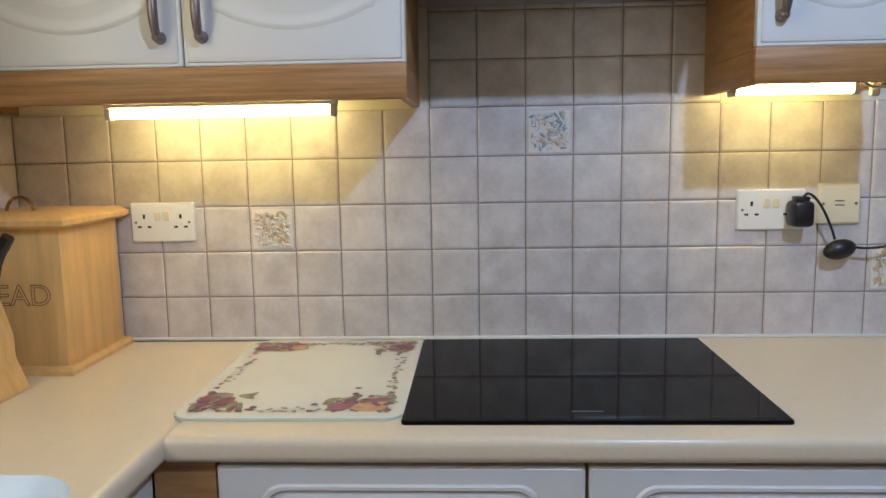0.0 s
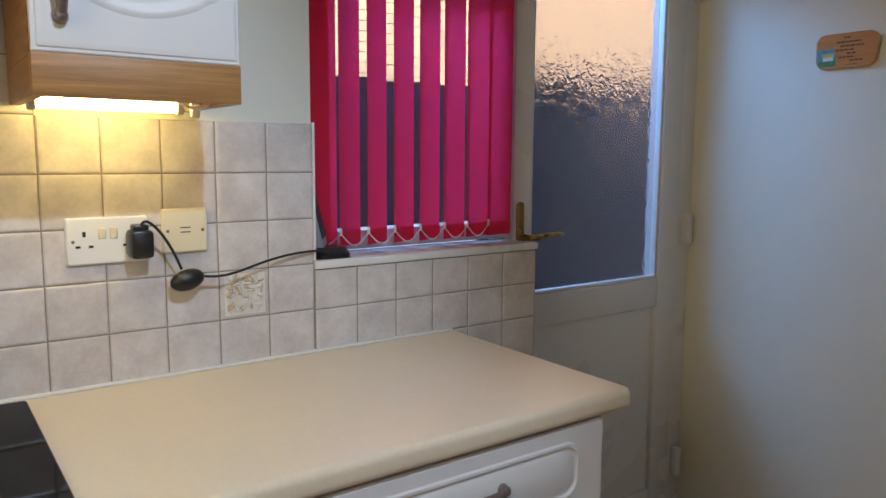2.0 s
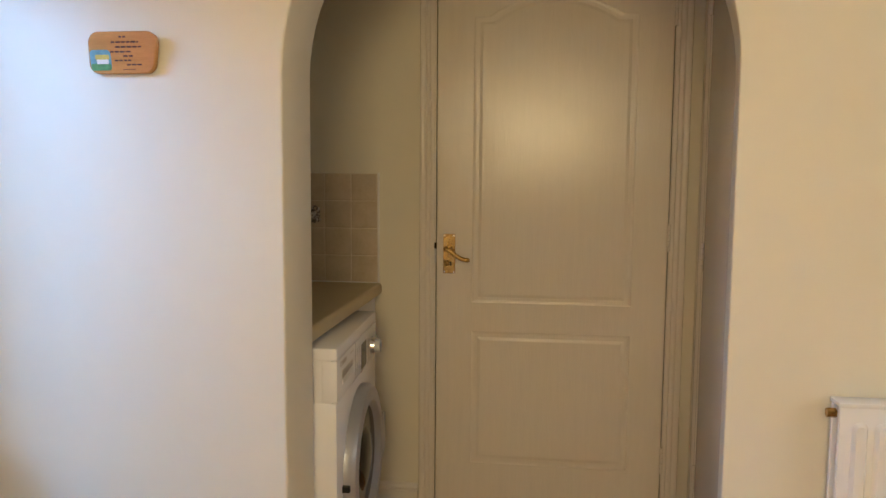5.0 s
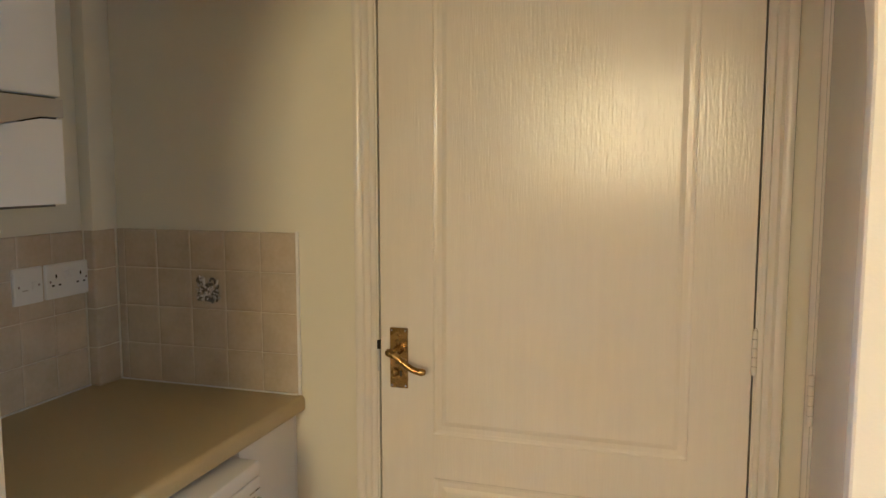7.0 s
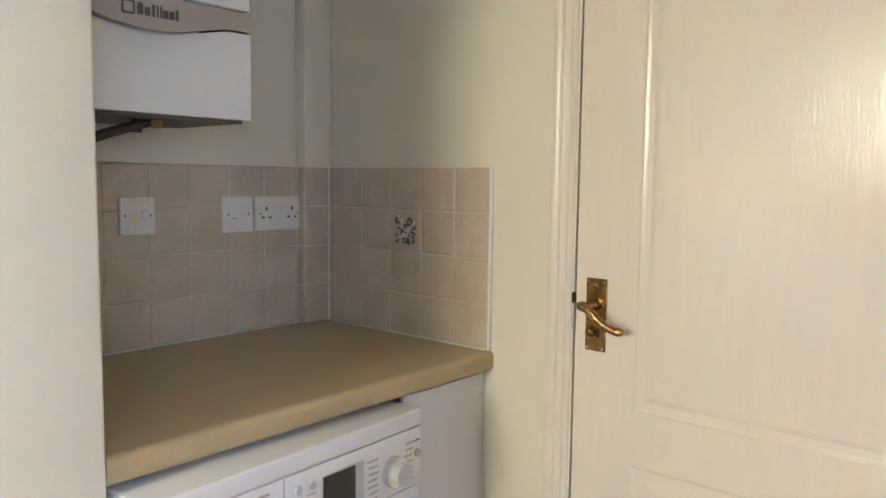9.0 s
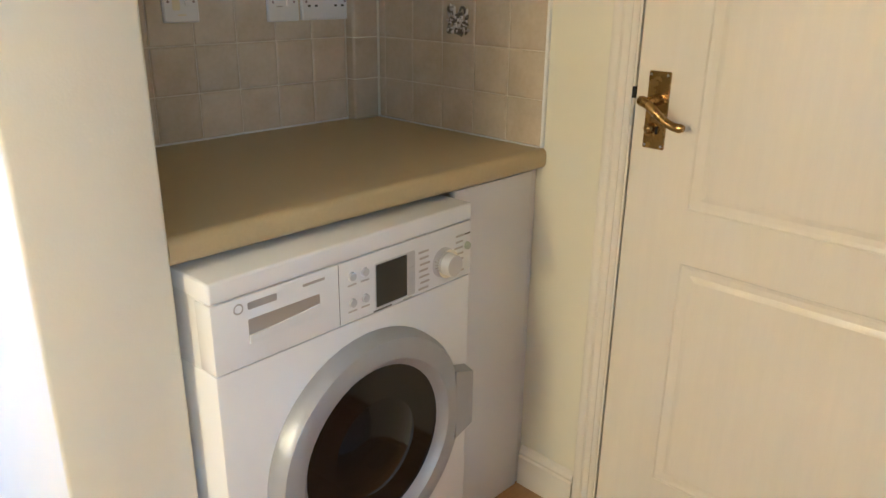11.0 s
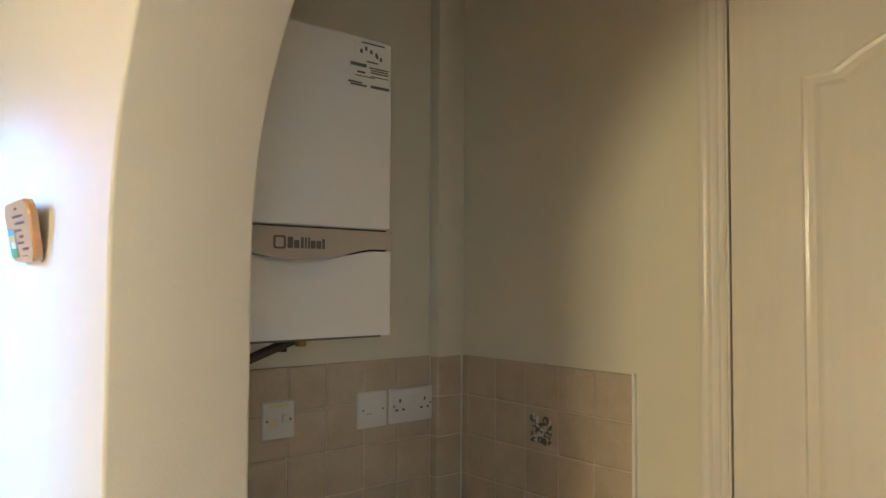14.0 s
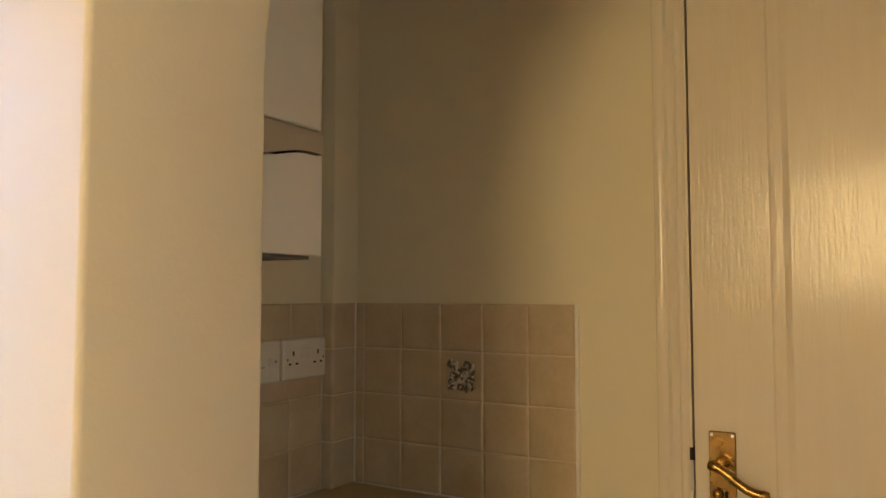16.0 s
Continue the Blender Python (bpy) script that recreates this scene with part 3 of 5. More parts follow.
part("carcass", Box(-1.03, -0.53, -0.93, 1.22, FL + 0.14, TOP_Z - 0.043), M_CARCASS, rb)
for a in (-0.90, -0.36, 0.18, 0.72):
    part("door", Box(-0.530, -0.510, a, a + 0.535, FL + 0.15, 0.862, bev=0.004), M_VINYL, rb)

# hob
hob = thing("ceramic_hob", (0.17, 1.54, TOP_Z), "black ceramic glass hob set on the worktop", "hob")
bm = bmesh.new()
prism(bm, rrect(0.596, 0.500, 0.008, 4), lambda u, v, h: (0.167 + u, 1.537 + v, TOP_Z + h), 0.0, 0.006, 0.002)
part("glass", bm, M_HOB, hob)
part("marking", Box(0.135, 0.185, 1.327, 1.331, TOP_Z + 0.0062, TOP_Z + 0.0066), M_DARKGREY, hob)

# glass board with a fruit border
board = thing("worktop_saver", (-0.315, 1.54, TOP_Z), "cream glass worktop saver printed with fruit, on the worktop", "chopping board")
bm = bmesh.new()
BU, BV = -0.316, 1.543
lay = lambda u, v, h: (BU + u, BV + v, TOP_Z + h)
prism(bm, rrect(0.372, 0.476, 0.03, 8), lay, 0.0, 0.006, 0.0015)
part("glass", bm, M_BOARD, board)
rim = bmesh.new()
o = rrect(0.374, 0.478, 0.031, 8)
loft(rim, [(o, 0.0005), (o, 0.0045), (shrink(o, 0.0016), 0.0052)], lay, cap=False)
part("rim", rim, mat("green_glass_edge", (0.56, 0.62, 0.52), 0.15), board, "greenish glass rim")
rg = random.Random(4)
layer = [0]


def blob(bm, u, v, ru, rv, turn, h=0.0064, n=14, wob=0.15):
    u, v = max(-0.160, min(0.160, u)), max(-0.212, min(0.212, v))
    ph = rg.random() * 6
    pts = []
    for i in range(n):
        a = 2 * math.pi * i / n
        k = 1 + wob * math.sin(3 * a + ph)
        x, y = ru * k * math.cos(a), rv * k * math.sin(a)
        pts.append((u + x * math.cos(turn) - y * math.sin(turn), v + x * math.sin(turn) + y * math.cos(turn)))
    layer[0] += 1
    vs = [bm.verts.new(lay(a, b, h + layer[0] % 60 * 0.000006)) for a, b in pts]
    bm.faces.new(vs)


prints = {"plum": bmesh.new(), "peach": bmesh.new(), "leaf": bmesh.new(), "berry": bmesh.new()}
for cu, cv, sg in ((0.115, -0.175, 1), (-0.105, 0.185, 1), (-0.135, -0.170, 0), (0.140, 0.180, 0)):
    for i in range(16):
        blob(prints["leaf"], cu + rg.uniform(-0.06, 0.05), cv + rg.uniform(-0.03, 0.045), 0.018, 0.009, rg.uniform(0, 3.1), 0.0062)
    if sg:
        blob(prints["peach"], cu + 0.012, cv - 0.012, 0.032, 0.026, 0.2, 0.0068, 20, 0.04)
        blob(prints["plum"], cu - 0.035, cv - 0.015, 0.022, 0.018, 0.4, 0.0068, 16, 0.06)
        blob(prints["plum"], cu + 0.02, cv + 0.016, 0.026, 0.010, 0.1, 0.0072, 16, 0.1)
    else:
        for i in range(4):
            blob(prints["plum"], cu + rg.uniform(-0.02, 0.02), cv + rg.uniform(-0.02, 0.02), 0.014, 0.012, 0, 0.0068)
    for i in range(22):
        blob(prints["berry"], cu + rg.gauss(-0.02 if sg else 0.0, 0.035), cv + rg.gauss(0.0, 0.022), 0.0065, 0.006, 0, 0.0075, 8)
for i in range(150):
    t = i / 150 * 4
    k, f = int(t), t - int(t)
    u, v = ((-0.155 + 0.31 * f, -0.205), (0.152, -0.20 + 0.4 * f), (0.155 - 0.31 * f, 0.208), (-0.152, 0.2 - 0.4 * f))[k]
    blob(prints["berry" if rg.random() < 0.4 else "leaf"], u + rg.uniform(-0.010, 0.010), v + rg.uniform(-0.012, 0.012), rg.uniform(0.004, 0.008), 0.0045, rg.uniform(0, 3), 0.0065, 8)
for nm, m in (("plum", M_PLUM), ("peach", M_PEACH), ("leaf", M_LEAF), ("berry", M_BERRY)):
    tagged(part(nm + "_print", prints[nm], m, board), kind="stuff")

# bread bin
binn = thing("bread_bin", (-0.90, 1.665, TOP_Z), "pale pine bread bin with a lid and brass handle", "bread bin")
part("body", Box(-1.020, -0.802, 1.560, 1.785, TOP_Z + 0.014, 1.195, bev=0.002), M_PINE, binn)
bm = bmesh.new()
at = lambda u, v, h: (-0.911 + u, 1.6725 + v, h)
loft(bm, [(rrect(0.250, 0.256, 0.003, 2), TOP_Z), (rrect(0.250, 0.256, 0.003, 2), TOP_Z + 0.008), (rrect(0.236, 0.242, 0.003, 2), TOP_Z + 0.016)], at)
part("plinth", bm, M_PINE, binn)
bm = bmesh.new()
loft(bm, [(rrect(0.240, 0.246, 0.003, 2), 1.195), (rrect(0.262, 0.268, 0.003, 2), 1.202), (rrect(0.262, 0.268, 0.003, 2), 1.212), (rrect(0.235, 0.240, 0.003, 2), 1.222)], at)
lid = part("lid", bm, M_PINE, binn)
bm = bmesh.new()
tube(bm, [(-0.935 + 0.028 * math.cos(a), 1.66, 1.222 + 0.028 * math.sin(a)) for a in [math.pi * i / 14 for i in range(15)]], 0.0035, 8)
part("handle", bm, M_BRASS, lid, "thin brass loop handle")
bm = lettering("BREAD", 0.058, on_north(1.5595, -0.915, 1.065))
part("lettering", bm, M_PINE_DARK, binn, "engraved lettering")

# knife block
kb = thing("knife_block", (-0.94, 1.45, TOP_Z), "pale wooden knife block holding black-handled knives", "knife block")
bm = bmesh.new()
pr = [(0.0, 0.0), (0.13, 0.0), (0.10, 0.06), (0.10, 0.10), (0.055, 0.22), (-0.03, 0.17), (-0.03, 0.03)]
a = [bm.verts.new((-0.925 + u * 0.75, 1.36, TOP_Z + v)) for u, v in pr]
b = [bm.verts.new((-0.925 + u * 0.75, 1.475, TOP_Z + v)) for u, v in pr]
for i in range(len(pr)):
    bm.faces.new((a[i], a[(i + 1) % len(pr)], b[(i + 1) % len(pr)], b[i]))
bm.faces.new(a[::-1])
bm.faces.new(b)
bmesh.ops.recalc_face_normals(bm, faces=bm.faces)
bmesh.ops.bevel(bm, geom=list(bm.edges), offset=0.003, segments=2, affect="EDGES")
part("block", bm, M_PINE, kb)
for i, (x, y) in enumerate(((-0.900, 1.385), (-0.885, 1.42), (-0.900, 1.45), (-0.880, 1.46))):
    bm = bmesh.new()
    z = TOP_Z + 0.205 - 0.01 * (i % 2)
    tube(bm, bez((x, y, z - 0.02), (x + 0.012, y, z + 0.02), (x + 0.020, y, z + 0.05), (x + 0.045, y, z + 0.085), 8), [0.010, 0.011, 0.0115, 0.011, 0.010, 0.010, 0.011, 0.012, 0.011], 10)
    h = part("knife_handle", bm, M_BLACK, kb, "black plastic knife handle")
    bm = bmesh.new()
    for q in (0.35, 0.62):
        ball(bm, (x + 0.014 + 0.02 * q, y - 0.0105, z + 0.08 * q - 0.005), 0.003)
    part("rivet", bm, M_CHROME, h)

# washing-up bowl in the sink
bm = bmesh.new()
o = rrect(0.34, 0.30, 0.07, 8)
at = lambda u, v, h: (-0.640 + u, 0.868 + v, TOP_Z + h)
loft(bm, [(shrink(o, 0.04), 0.0), (shrink(o, 0.008), 0.035), (o, 0.040), (shrink(o, 0.004), 0.043), (shrink(o, 0.014), 0.036), (shrink(o, 0.05), 0.006)], at)
solid("washing_up_bowl", bm, M_BOWL, "pale blue plastic bowl on the return worktop", "bowl")


# ---- sockets and switches ----
def faceplate(name, label, cat, at, w, h, material, t=0.009, group="sockets"):
    p0 = Vector(at(0, 0, 0))
    ob = thing(name, p0, label, cat, group)
    bm = bmesh.new()
    prism(bm, rrect(w, h, 0.004, 3), at, 0.0, t, 0.003)
    part("plate", bm, material, ob)
    return ob


def slot_bars(ob, at, bars, material, h0=0.0089, name="slot"):
    for u, v, w, h in bars:
        bm = bmesh.new()
        prism(bm, rrect(w, h, min(w, h) * 0.2, 2), lambda a, b, c, u=u, v=v: at(u + a, v + b, c), h0 - 0.001, h0 + 0.0004)
        part(name, bm, material, ob)


def screw(ob, at, u, v):
    bm = bmesh.new()
    o = [(0.0032 * math.cos(radians(a)), 0.0032 * math.sin(radians(a))) for a in range(0, 360, 30)]
    prism(bm, o, lambda a, b, c: at(u + a, v + b, c), 0.008, 0.0098, 0.0006)
    part("screw", bm, M_PEWTER, ob)


def rocker(ob, at, u, v, w=0.013, h=0.021, material=None):
    bm = bmesh.new()
    o = rrect(w, h, 0.001, 2)
    loft(bm, [(o, 0.008), (o, 0.0105), (shrink(o, 0.0015), 0.0125)], lambda a, b, c: at(u + a, v + b, c + b * 0.09))
    part("rocker", bm, material or M_WHITE, ob)


def double_socket(at, label, k=1.0, rockers=None):
    ob = faceplate("double_socket", label, "socket", at, 0.143 * k, 0.087 * k, M_WHITE)
    for s in (-1, 1):
        c = s * 0.041
        slot_bars(ob, at, ((c, 0.013, 0.0055, 0.010), (c - 0.011, -0.010, 0.0085, 0.0045), (c + 0.011, -0.010, 0.0085, 0.0045)), M_HOLE)
        rocker(ob, at, s * 0.010, 0.014, material=rockers)
        screw(ob, at, s * 0.060, 0.0)
    return ob


double_socket(on_north(NW, -0.705, 1.182), "white plastic double socket on the tiles beside the bread bin", rockers=M_IVORY)
sb = on_north(NW, 0.616, 1.192)
double_socket(sb, "white plastic double socket with a black plug in it", rockers=M_IVORY)
plate_c = faceplate("blank_plate", "ivory plastic single outlet plate on the tiles", "outlet plate", on_north(NW, 0.7585, 1.203), 0.087, 0.087, M_IVORY)
slot_bars(plate_c, on_north(NW, 0.7585, 1.203), ((0, 0.006, 0.020, 0.0025), (0, -0.003, 0.020, 0.0025)), M_DARKGREY)
for u in (-0.034, 0.034):
    screw(plate_c, on_north(NW, 0.7585, 1.203), u, 0)

plug = thing("plug_adapter", (0.668, NW - 0.03, 1.165), "black mains plug adapter in the socket, its lead hanging", "plug")
bm = Box(0.645, 0.688, NW - 0.058, NW - 0.009, 1.158, 1.212, bev=0.009)
part("body", bm, M_BLACK, plug)
bm = bmesh.new()
box(bm, 0.652, 0.680, NW - 0.050, NW - 0.02, 1.210, 1.222, bev=0.004)
part("grip", bm, M_BLACK, plug)
bm = bmesh.new()
tube(bm, bez((0.668, NW - 0.045, 1.212), (0.66, NW - 0.06, 1.250), (0.705, NW - 0.05, 1.22), (0.742, NW - 0.03, 1.130)), 0.0028, 8)
part("short_lead", bm, M_BLACK, plug)
bm = bmesh.new()
ball(bm, (0.752, NW - 0.032, 1.108), 0.034, 1.0, 0.55, 0.62, 20, 12)
bmesh.ops.transform(bm, verts=bm.verts, matrix=Matrix.Translation((0.752, NW - 0.032, 1.108)) @ Matrix.Rotation(radians(-14), 4, "Y") @ Matrix.Translation((-0.752, -NW + 0.032, -1.108)))
part("inline_adapter", bm, M_BLACK, plug, "rounded black transformer on the lead")
bm = bmesh.new()
tube(bm, bez((0.782, NW - 0.032, 1.113), (0.86, NW - 0.05, 1.100), (0.90, NW - 0.02, 1.150), (1.075, NW - 0.005, 1.142), 20), 0.0026, 8)
part("long_lead", bm, M_BLACK, plug)

# cordless phone on the sill
ph = thing("cordless_phone", (1.09, 1.85, 1.118), "black and silver cordless phone in its base on the sill", "phone")
bm = bmesh.new()
at = lambda u, v, h: (1.100 + u, 1.862 + v, 1.119 + h)
o = rrect(0.088, 0.085, 0.025, 6)
loft(bm, [(o, 0), (o, 0.010), (shrink(o, 0.010), 0.024)], at)
part("base", bm, M_BLACK, ph)
bm = Box(-0.025, 0.025, -0.013, 0.013, 0.0, 0.185, bev=0.010, seg=3)
mh = Matrix.Translation((1.085, 1.868, 1.138)) @ Matrix.Rotation(radians(-14), 4, "Y") @ Matrix.Rotation(radians(50), 4, "Z")
bmesh.ops.transform(bm, verts=bm.verts, matrix=mh)
hs = part("handset", bm, M_SILVER, ph, "slim silver handset")
bm = Box(-0.020, 0.020, -0.0145, -0.0125, 0.025, 0.172, bev=0.0008)
bmesh.ops.transform(bm, verts=bm.verts, matrix=mh)
part("keypad", bm, M_BLACK, hs)

# ---- vertical blind ----
blind = thing("vertical_blind", (1.37, 1.90, 1.13), "bright pink fabric vertical blind with white bead chains", "blind")
part("headrail", Box(1.05, 1.70, 1.885, 1.925, 2.08, 2.12, bev=0.004), M_UPVC, blind)
SLATS = [(1.086, -14), (1.099, -8), (1.182, 27), (1.258, 26), (1.336, 24), (1.415, 21), (1.494, 16), (1.573, 9), (1.650, 3)]
hang = []
for i, (cx, deg) in enumerate(SLATS):
    ang = radians(deg + rg.uniform(-1.5, 1.5))
    dy = 0.012 if i == 0 else 0.0        # the first two hang one behind the other
    def slat(z0, z1, half=0.0445, sag=0.004, off=0.0):
        bm = bmesh.new()
        rows = []
        for z in (z0, z1):
            row = []
            for j in range(7):
                u = -half + 2 * half * j / 6
                w = sag * (1 - (u / half) ** 2) + off
                row.append((bm.verts.new((cx + u * math.cos(ang) - w * math.sin(ang), 1.905 + dy + u * math.sin(ang) + w * math.cos(ang), z))))
            rows.append(row)
        for j in range(6):
            bm.faces.new((rows[0][j], rows[0][j + 1], rows[1][j + 1], rows[1][j]))
        bmesh.ops.solidify(bm, geom=list(bm.faces), thickness=0.0008)
        return bm
    sl = part("slat", slat(1.135, 2.085), M_PINK, blind)
    part("weight_pocket", slat(1.137, 1.172, 0.0440, 0.004, -0.0016), M_PINK, sl)
    if i:
        hang.append(Vector((cx - 0.044 * math.cos(ang), 1.905 - 0.044 * math.sin(ang) - 0.004, 1.168)))
for a, b in zip(hang, hang[1:]):
    bm = bmesh.new()
    for j in range(25):
        t = j / 24
        p = a.lerp(b, t) - Vector((0, 0, 0.030 * math.sin(math.pi * t)))
        ball(bm, p, 0.0019, u=6, v=4)
    part("bead_chain", bm, M_CHAIN, blind)
for a in hang:
    bm = bmesh.new()
    box(bm, a.x - 0.003, a.x + 0.003, a.y - 0.002, a.y + 0.002, a.z - 0.006, a.z + 0.012, 0.001)
    part("clip", bm, M_CHAIN, blind)

# ---- wall plaque ----
sign = thing("wall_plaque", (2.582, 1.438, 1.61), "varnished wooden plaque with a painted cottage and verse", "plaque")
def SG(u, v, h):
    """The plaque's face, leaning out from the wall at its head."""
    return (2.580 - h - (v + 0.052) * 0.20, 1.438 - u, 1.663 + v)


bm = bmesh.new()
prism(bm, [(u + 0.08 * v + (0.006 if u > 0.05 and v > 0 else 0.0), v) for u, v in rrect(0.172, 0.098, 0.027, 7)], SG, 0.0, 0.013, 0.003)
part("board", bm, M_SIGNWOOD, sign)
bm = bmesh.new()
cyl(bm, (2.5825, 1.432, 1.700), (2.560, 1.432, 1.704), 0.0022, seg=8)
part("hook", bm, M_BRASS, sign, "small brass hook")


def flat(at, u, v, w, h, z, r=0.0):
    bm = bmesh.new()
    prism(bm, rrect(w, h, r or min(w, h) * 0.2, 3), lambda a, b, c: at(u + a, v + b, c), z, z + 0.0006)
    return bm


part("picture", flat(SG, -0.055, -0.017, 0.054, 0.048, 0.0130, 0.010), M_SKYBLUE, sign)
part("picture_grass", flat(SG, -0.055, -0.033, 0.052, 0.016, 0.0136, 0.005), M_GREEN, sign)
part("cottage", flat(SG, -0.050, -0.020, 0.030, 0.012, 0.0138), M_WHITE, sign)
part("thatch", flat(SG, -0.050, -0.010, 0.036, 0.011, 0.0140), M_YELLOW, sign)
for v, u0, w in ((0.036, 0.010, 0.022), (0.024, 0.012, 0.070), (0.013, 0.020, 0.066), (0.002, 0.000, 0.056), (-0.008, 0.018, 0.028), (-0.018, 0.002, 0.042), (-0.028, 0.030, 0.038)):
    u = u0 - w / 2
    while u < u0 + w / 2 - 0.004:
        k = min(rg.uniform(0.006, 0.013), u0 + w / 2 - u)
        part("line_of_writing", flat(SG, u + k / 2, v, k, 0.0038, 0.0130), M_INK, sign)
        u += k + 0.0025
part("flourish", flat(SG, 0.016, -0.039, 0.034, 0.0012, 0.0130), M_INK, sign)

# ---- radiator ----
rad = thing("radiator", (2.53, -0.58, FL + 0.15), "white panel radiator with pressed flutes on the wall", "radiator")
RX = 2.512
bm = bmesh.new()
box(bm, RX, RX + 0.014, -1.10, -0.225, 0.30, 0.884, 0.004)
part("panel", bm, M_ENAMEL, rad)
for i in range(18):
    y = -0.268 - i * 0.0465
    bm = bmesh.new()
    loft(bm, [(rrect(0.034, 0.50, 0.015, 5), 0), (rrect(0.020, 0.485, 0.009, 5), 0.009)], on_east(RX, y, 0.596))
    part("flute", bm, M_ENAMEL, rad)
part("back_panel", Box(RX + 0.040, RX + 0.052, -1.10, -0.225, 0.31, 0.876, bev=0.003), M_ENAMEL, rad)
part("top_grille", Box(RX - 0.002, RX + 0.054, -1.102, -0.223, 0.878, 0.888, bev=0.002), M_ENAMEL, rad)
bm = bmesh.new()
cyl(bm, (RX + 0.02, -0.224, 0.860), (RX + 0.02, -0.205, 0.860), 0.011, seg=6)
part("bleed_plug", bm, M_BRASS, rad, "brass bleed plug")
for yy in (-0.40, -0.95):
    part("bracket", Box(RX + 0.052, 2.582, yy - 0.015, yy + 0.015, 0.34, 0.82), M_ENAMEL, rad)

# ---- utility: door and its frame ----
door = thing("door_2", (UE, 0.39, FL), "white gloss two-panel door with an arched top panel", "door", kind="structure")
DY0, DY1, DZ0, DZ1 = -0.043, 0.822, 0.047, 2.17
DX = UE + 0.002


def panel_outline(y0, y1, z0, z1, rise):
    """Outline of a door panel, with a swept head when rise is given; u is to the viewer's right."""
    pts = [(-y1, z0), (-y0, z0)]
    w = y1 - y0
    if rise:
        n = 22
        for i in range(n + 1):
            t = i / n
            s = max(0.0, min(1.0, (t - 0.09) / 0.82))
            k = math.sin(math.pi * s) ** 0.85
            pts.append((-y0 - w * t, z1 - rise + rise * k))
    else:
        pts += [(-y0, z1), (-y1, z1)]
    return pts


slab = bmesh.new()
at = on_east(DX)
upper = panel_outline(0.083, 0.684, 0.889, 2.048, 0.080)
lower = panel_outline(0.083, 0.684, 0.250, 0.776, 0)


def moulded(bm, o):
    loft(bm, [(o, 0.0), (shrink(o, 0.003), -0.003), (shrink(o, 0.010), -0.0045), (shrink(o, 0.022), -0.0045), (shrink(o, 0.030), -0.002), (shrink(o, 0.034), -0.001)], at, cap=False)
    inner = [bm.verts.new(at(u, v, -0.001)) for u, v in shrink(o, 0.034)]
    bm.faces.new(inner)


def face(bm, *pts):
    bm.faces.new([bm.verts.new(at(u, v, 0.0)) for u, v in pts])


face(slab, (-DY1, DZ0), (-0.684, DZ0), (-0.684, DZ1), (-DY1, DZ1))
face(slab, (-0.083, DZ0), (-DY0, DZ0), (-DY0, DZ1), (-0.083, DZ1))
face(slab, (-0.684, DZ0), (-0.083, DZ0), (-0.083, 0.250), (-0.684, 0.250))
face(slab, (-0.684, 0.776), (-0.083, 0.776), (-0.083, 0.889), (-0.684, 0.889))
head_pts = upper[2:]
for p0, p1 in zip(head_pts, head_pts[1:]):
    face(slab, p1, p0, (p0[0], DZ1), (p1[0], DZ1))
moulded(slab, upper)
moulded(slab, lower)
bmesh.ops.triangulate(slab, faces=[f for f in slab.faces if len(f.verts) > 4])
slab.normal_update()
bmesh.ops.reverse_faces(slab, faces=[f for f in slab.faces if f.normal.x > 0])
leaf = part("leaf", slab, M_DOOR, door, "moulded grained door leaf")
for p in leaf.data.polygons:
    p.use_smooth = False

part("core", Box(DX + 0.012, DX + 0.040, DY0, DY1, DZ0, DZ1), M_GLOSS, door)
for y0 in (DY0, DY1 - 0.001):
    part("edge", Box(DX + 0.0005, DX + 0.012, y0, y0 + 0.001, DZ0, DZ1), M_GLOSS, door)
HP = on_east(DX, 0.773, 1.077)
bm = bmesh.new()
prism(bm, rrect(0.047, 0.153, 0.003, 3), HP, 0.0, 0.004, 0.0015)
hp = part("handle_plate", bm, M_BRASS, leaf, "aged brass plate")
bm = bmesh.new()
cyl(bm, HP(0, 0.022, 0.003), HP(0, 0.022, 0.028), 0.0125, 0.0095)
cyl(bm, HP(0, 0.022, 0.024), HP(0, 0.022, 0.046), 0.009)
tube(bm, bez(HP(-0.016, 0.023, 0.045), HP(0.018, 0.022, 0.050), HP(0.036, -0.024, 0.050), HP(0.084, -0.019, 0.046), 16), [0.0085, 0.0105, 0.0100] + [0.0090] * 5 + [0.0082] * 6 + [0.0085, 0.0095, 0.006], 14)
part("lever", bm, M_BRASS, leaf, "aged brass scroll lever")
bm = bmesh.new()
cyl(bm, HP(0.0, -0.037, 0.004), HP(0.0, -0.037, 0.0062), 0.011)
part("keyhole_cover", bm, M_BRASS, leaf)
part("keyhole", flat(HP, 0.006, -0.038, 0.006, 0.016, 0.0058), M_HOLE, leaf)
bm = bmesh.new()
ball(bm, HP(-0.009, -0.036, 0.011), 0.0105, 0.8, 1, 1, 14, 10)
part("keyhole_drop", bm, M_BRASS, leaf, "swung-aside brass keyhole drop")
for u in (-0.018, 0.018):
    for v in (-0.070, 0.070):
        bm = bmesh.new()
        cyl(bm, HP(u, v, 0.003), HP(u, v, 0.0052), 0.0030, seg=10)
        part("screw", bm, M_CHROME, leaf, "bright screw head")
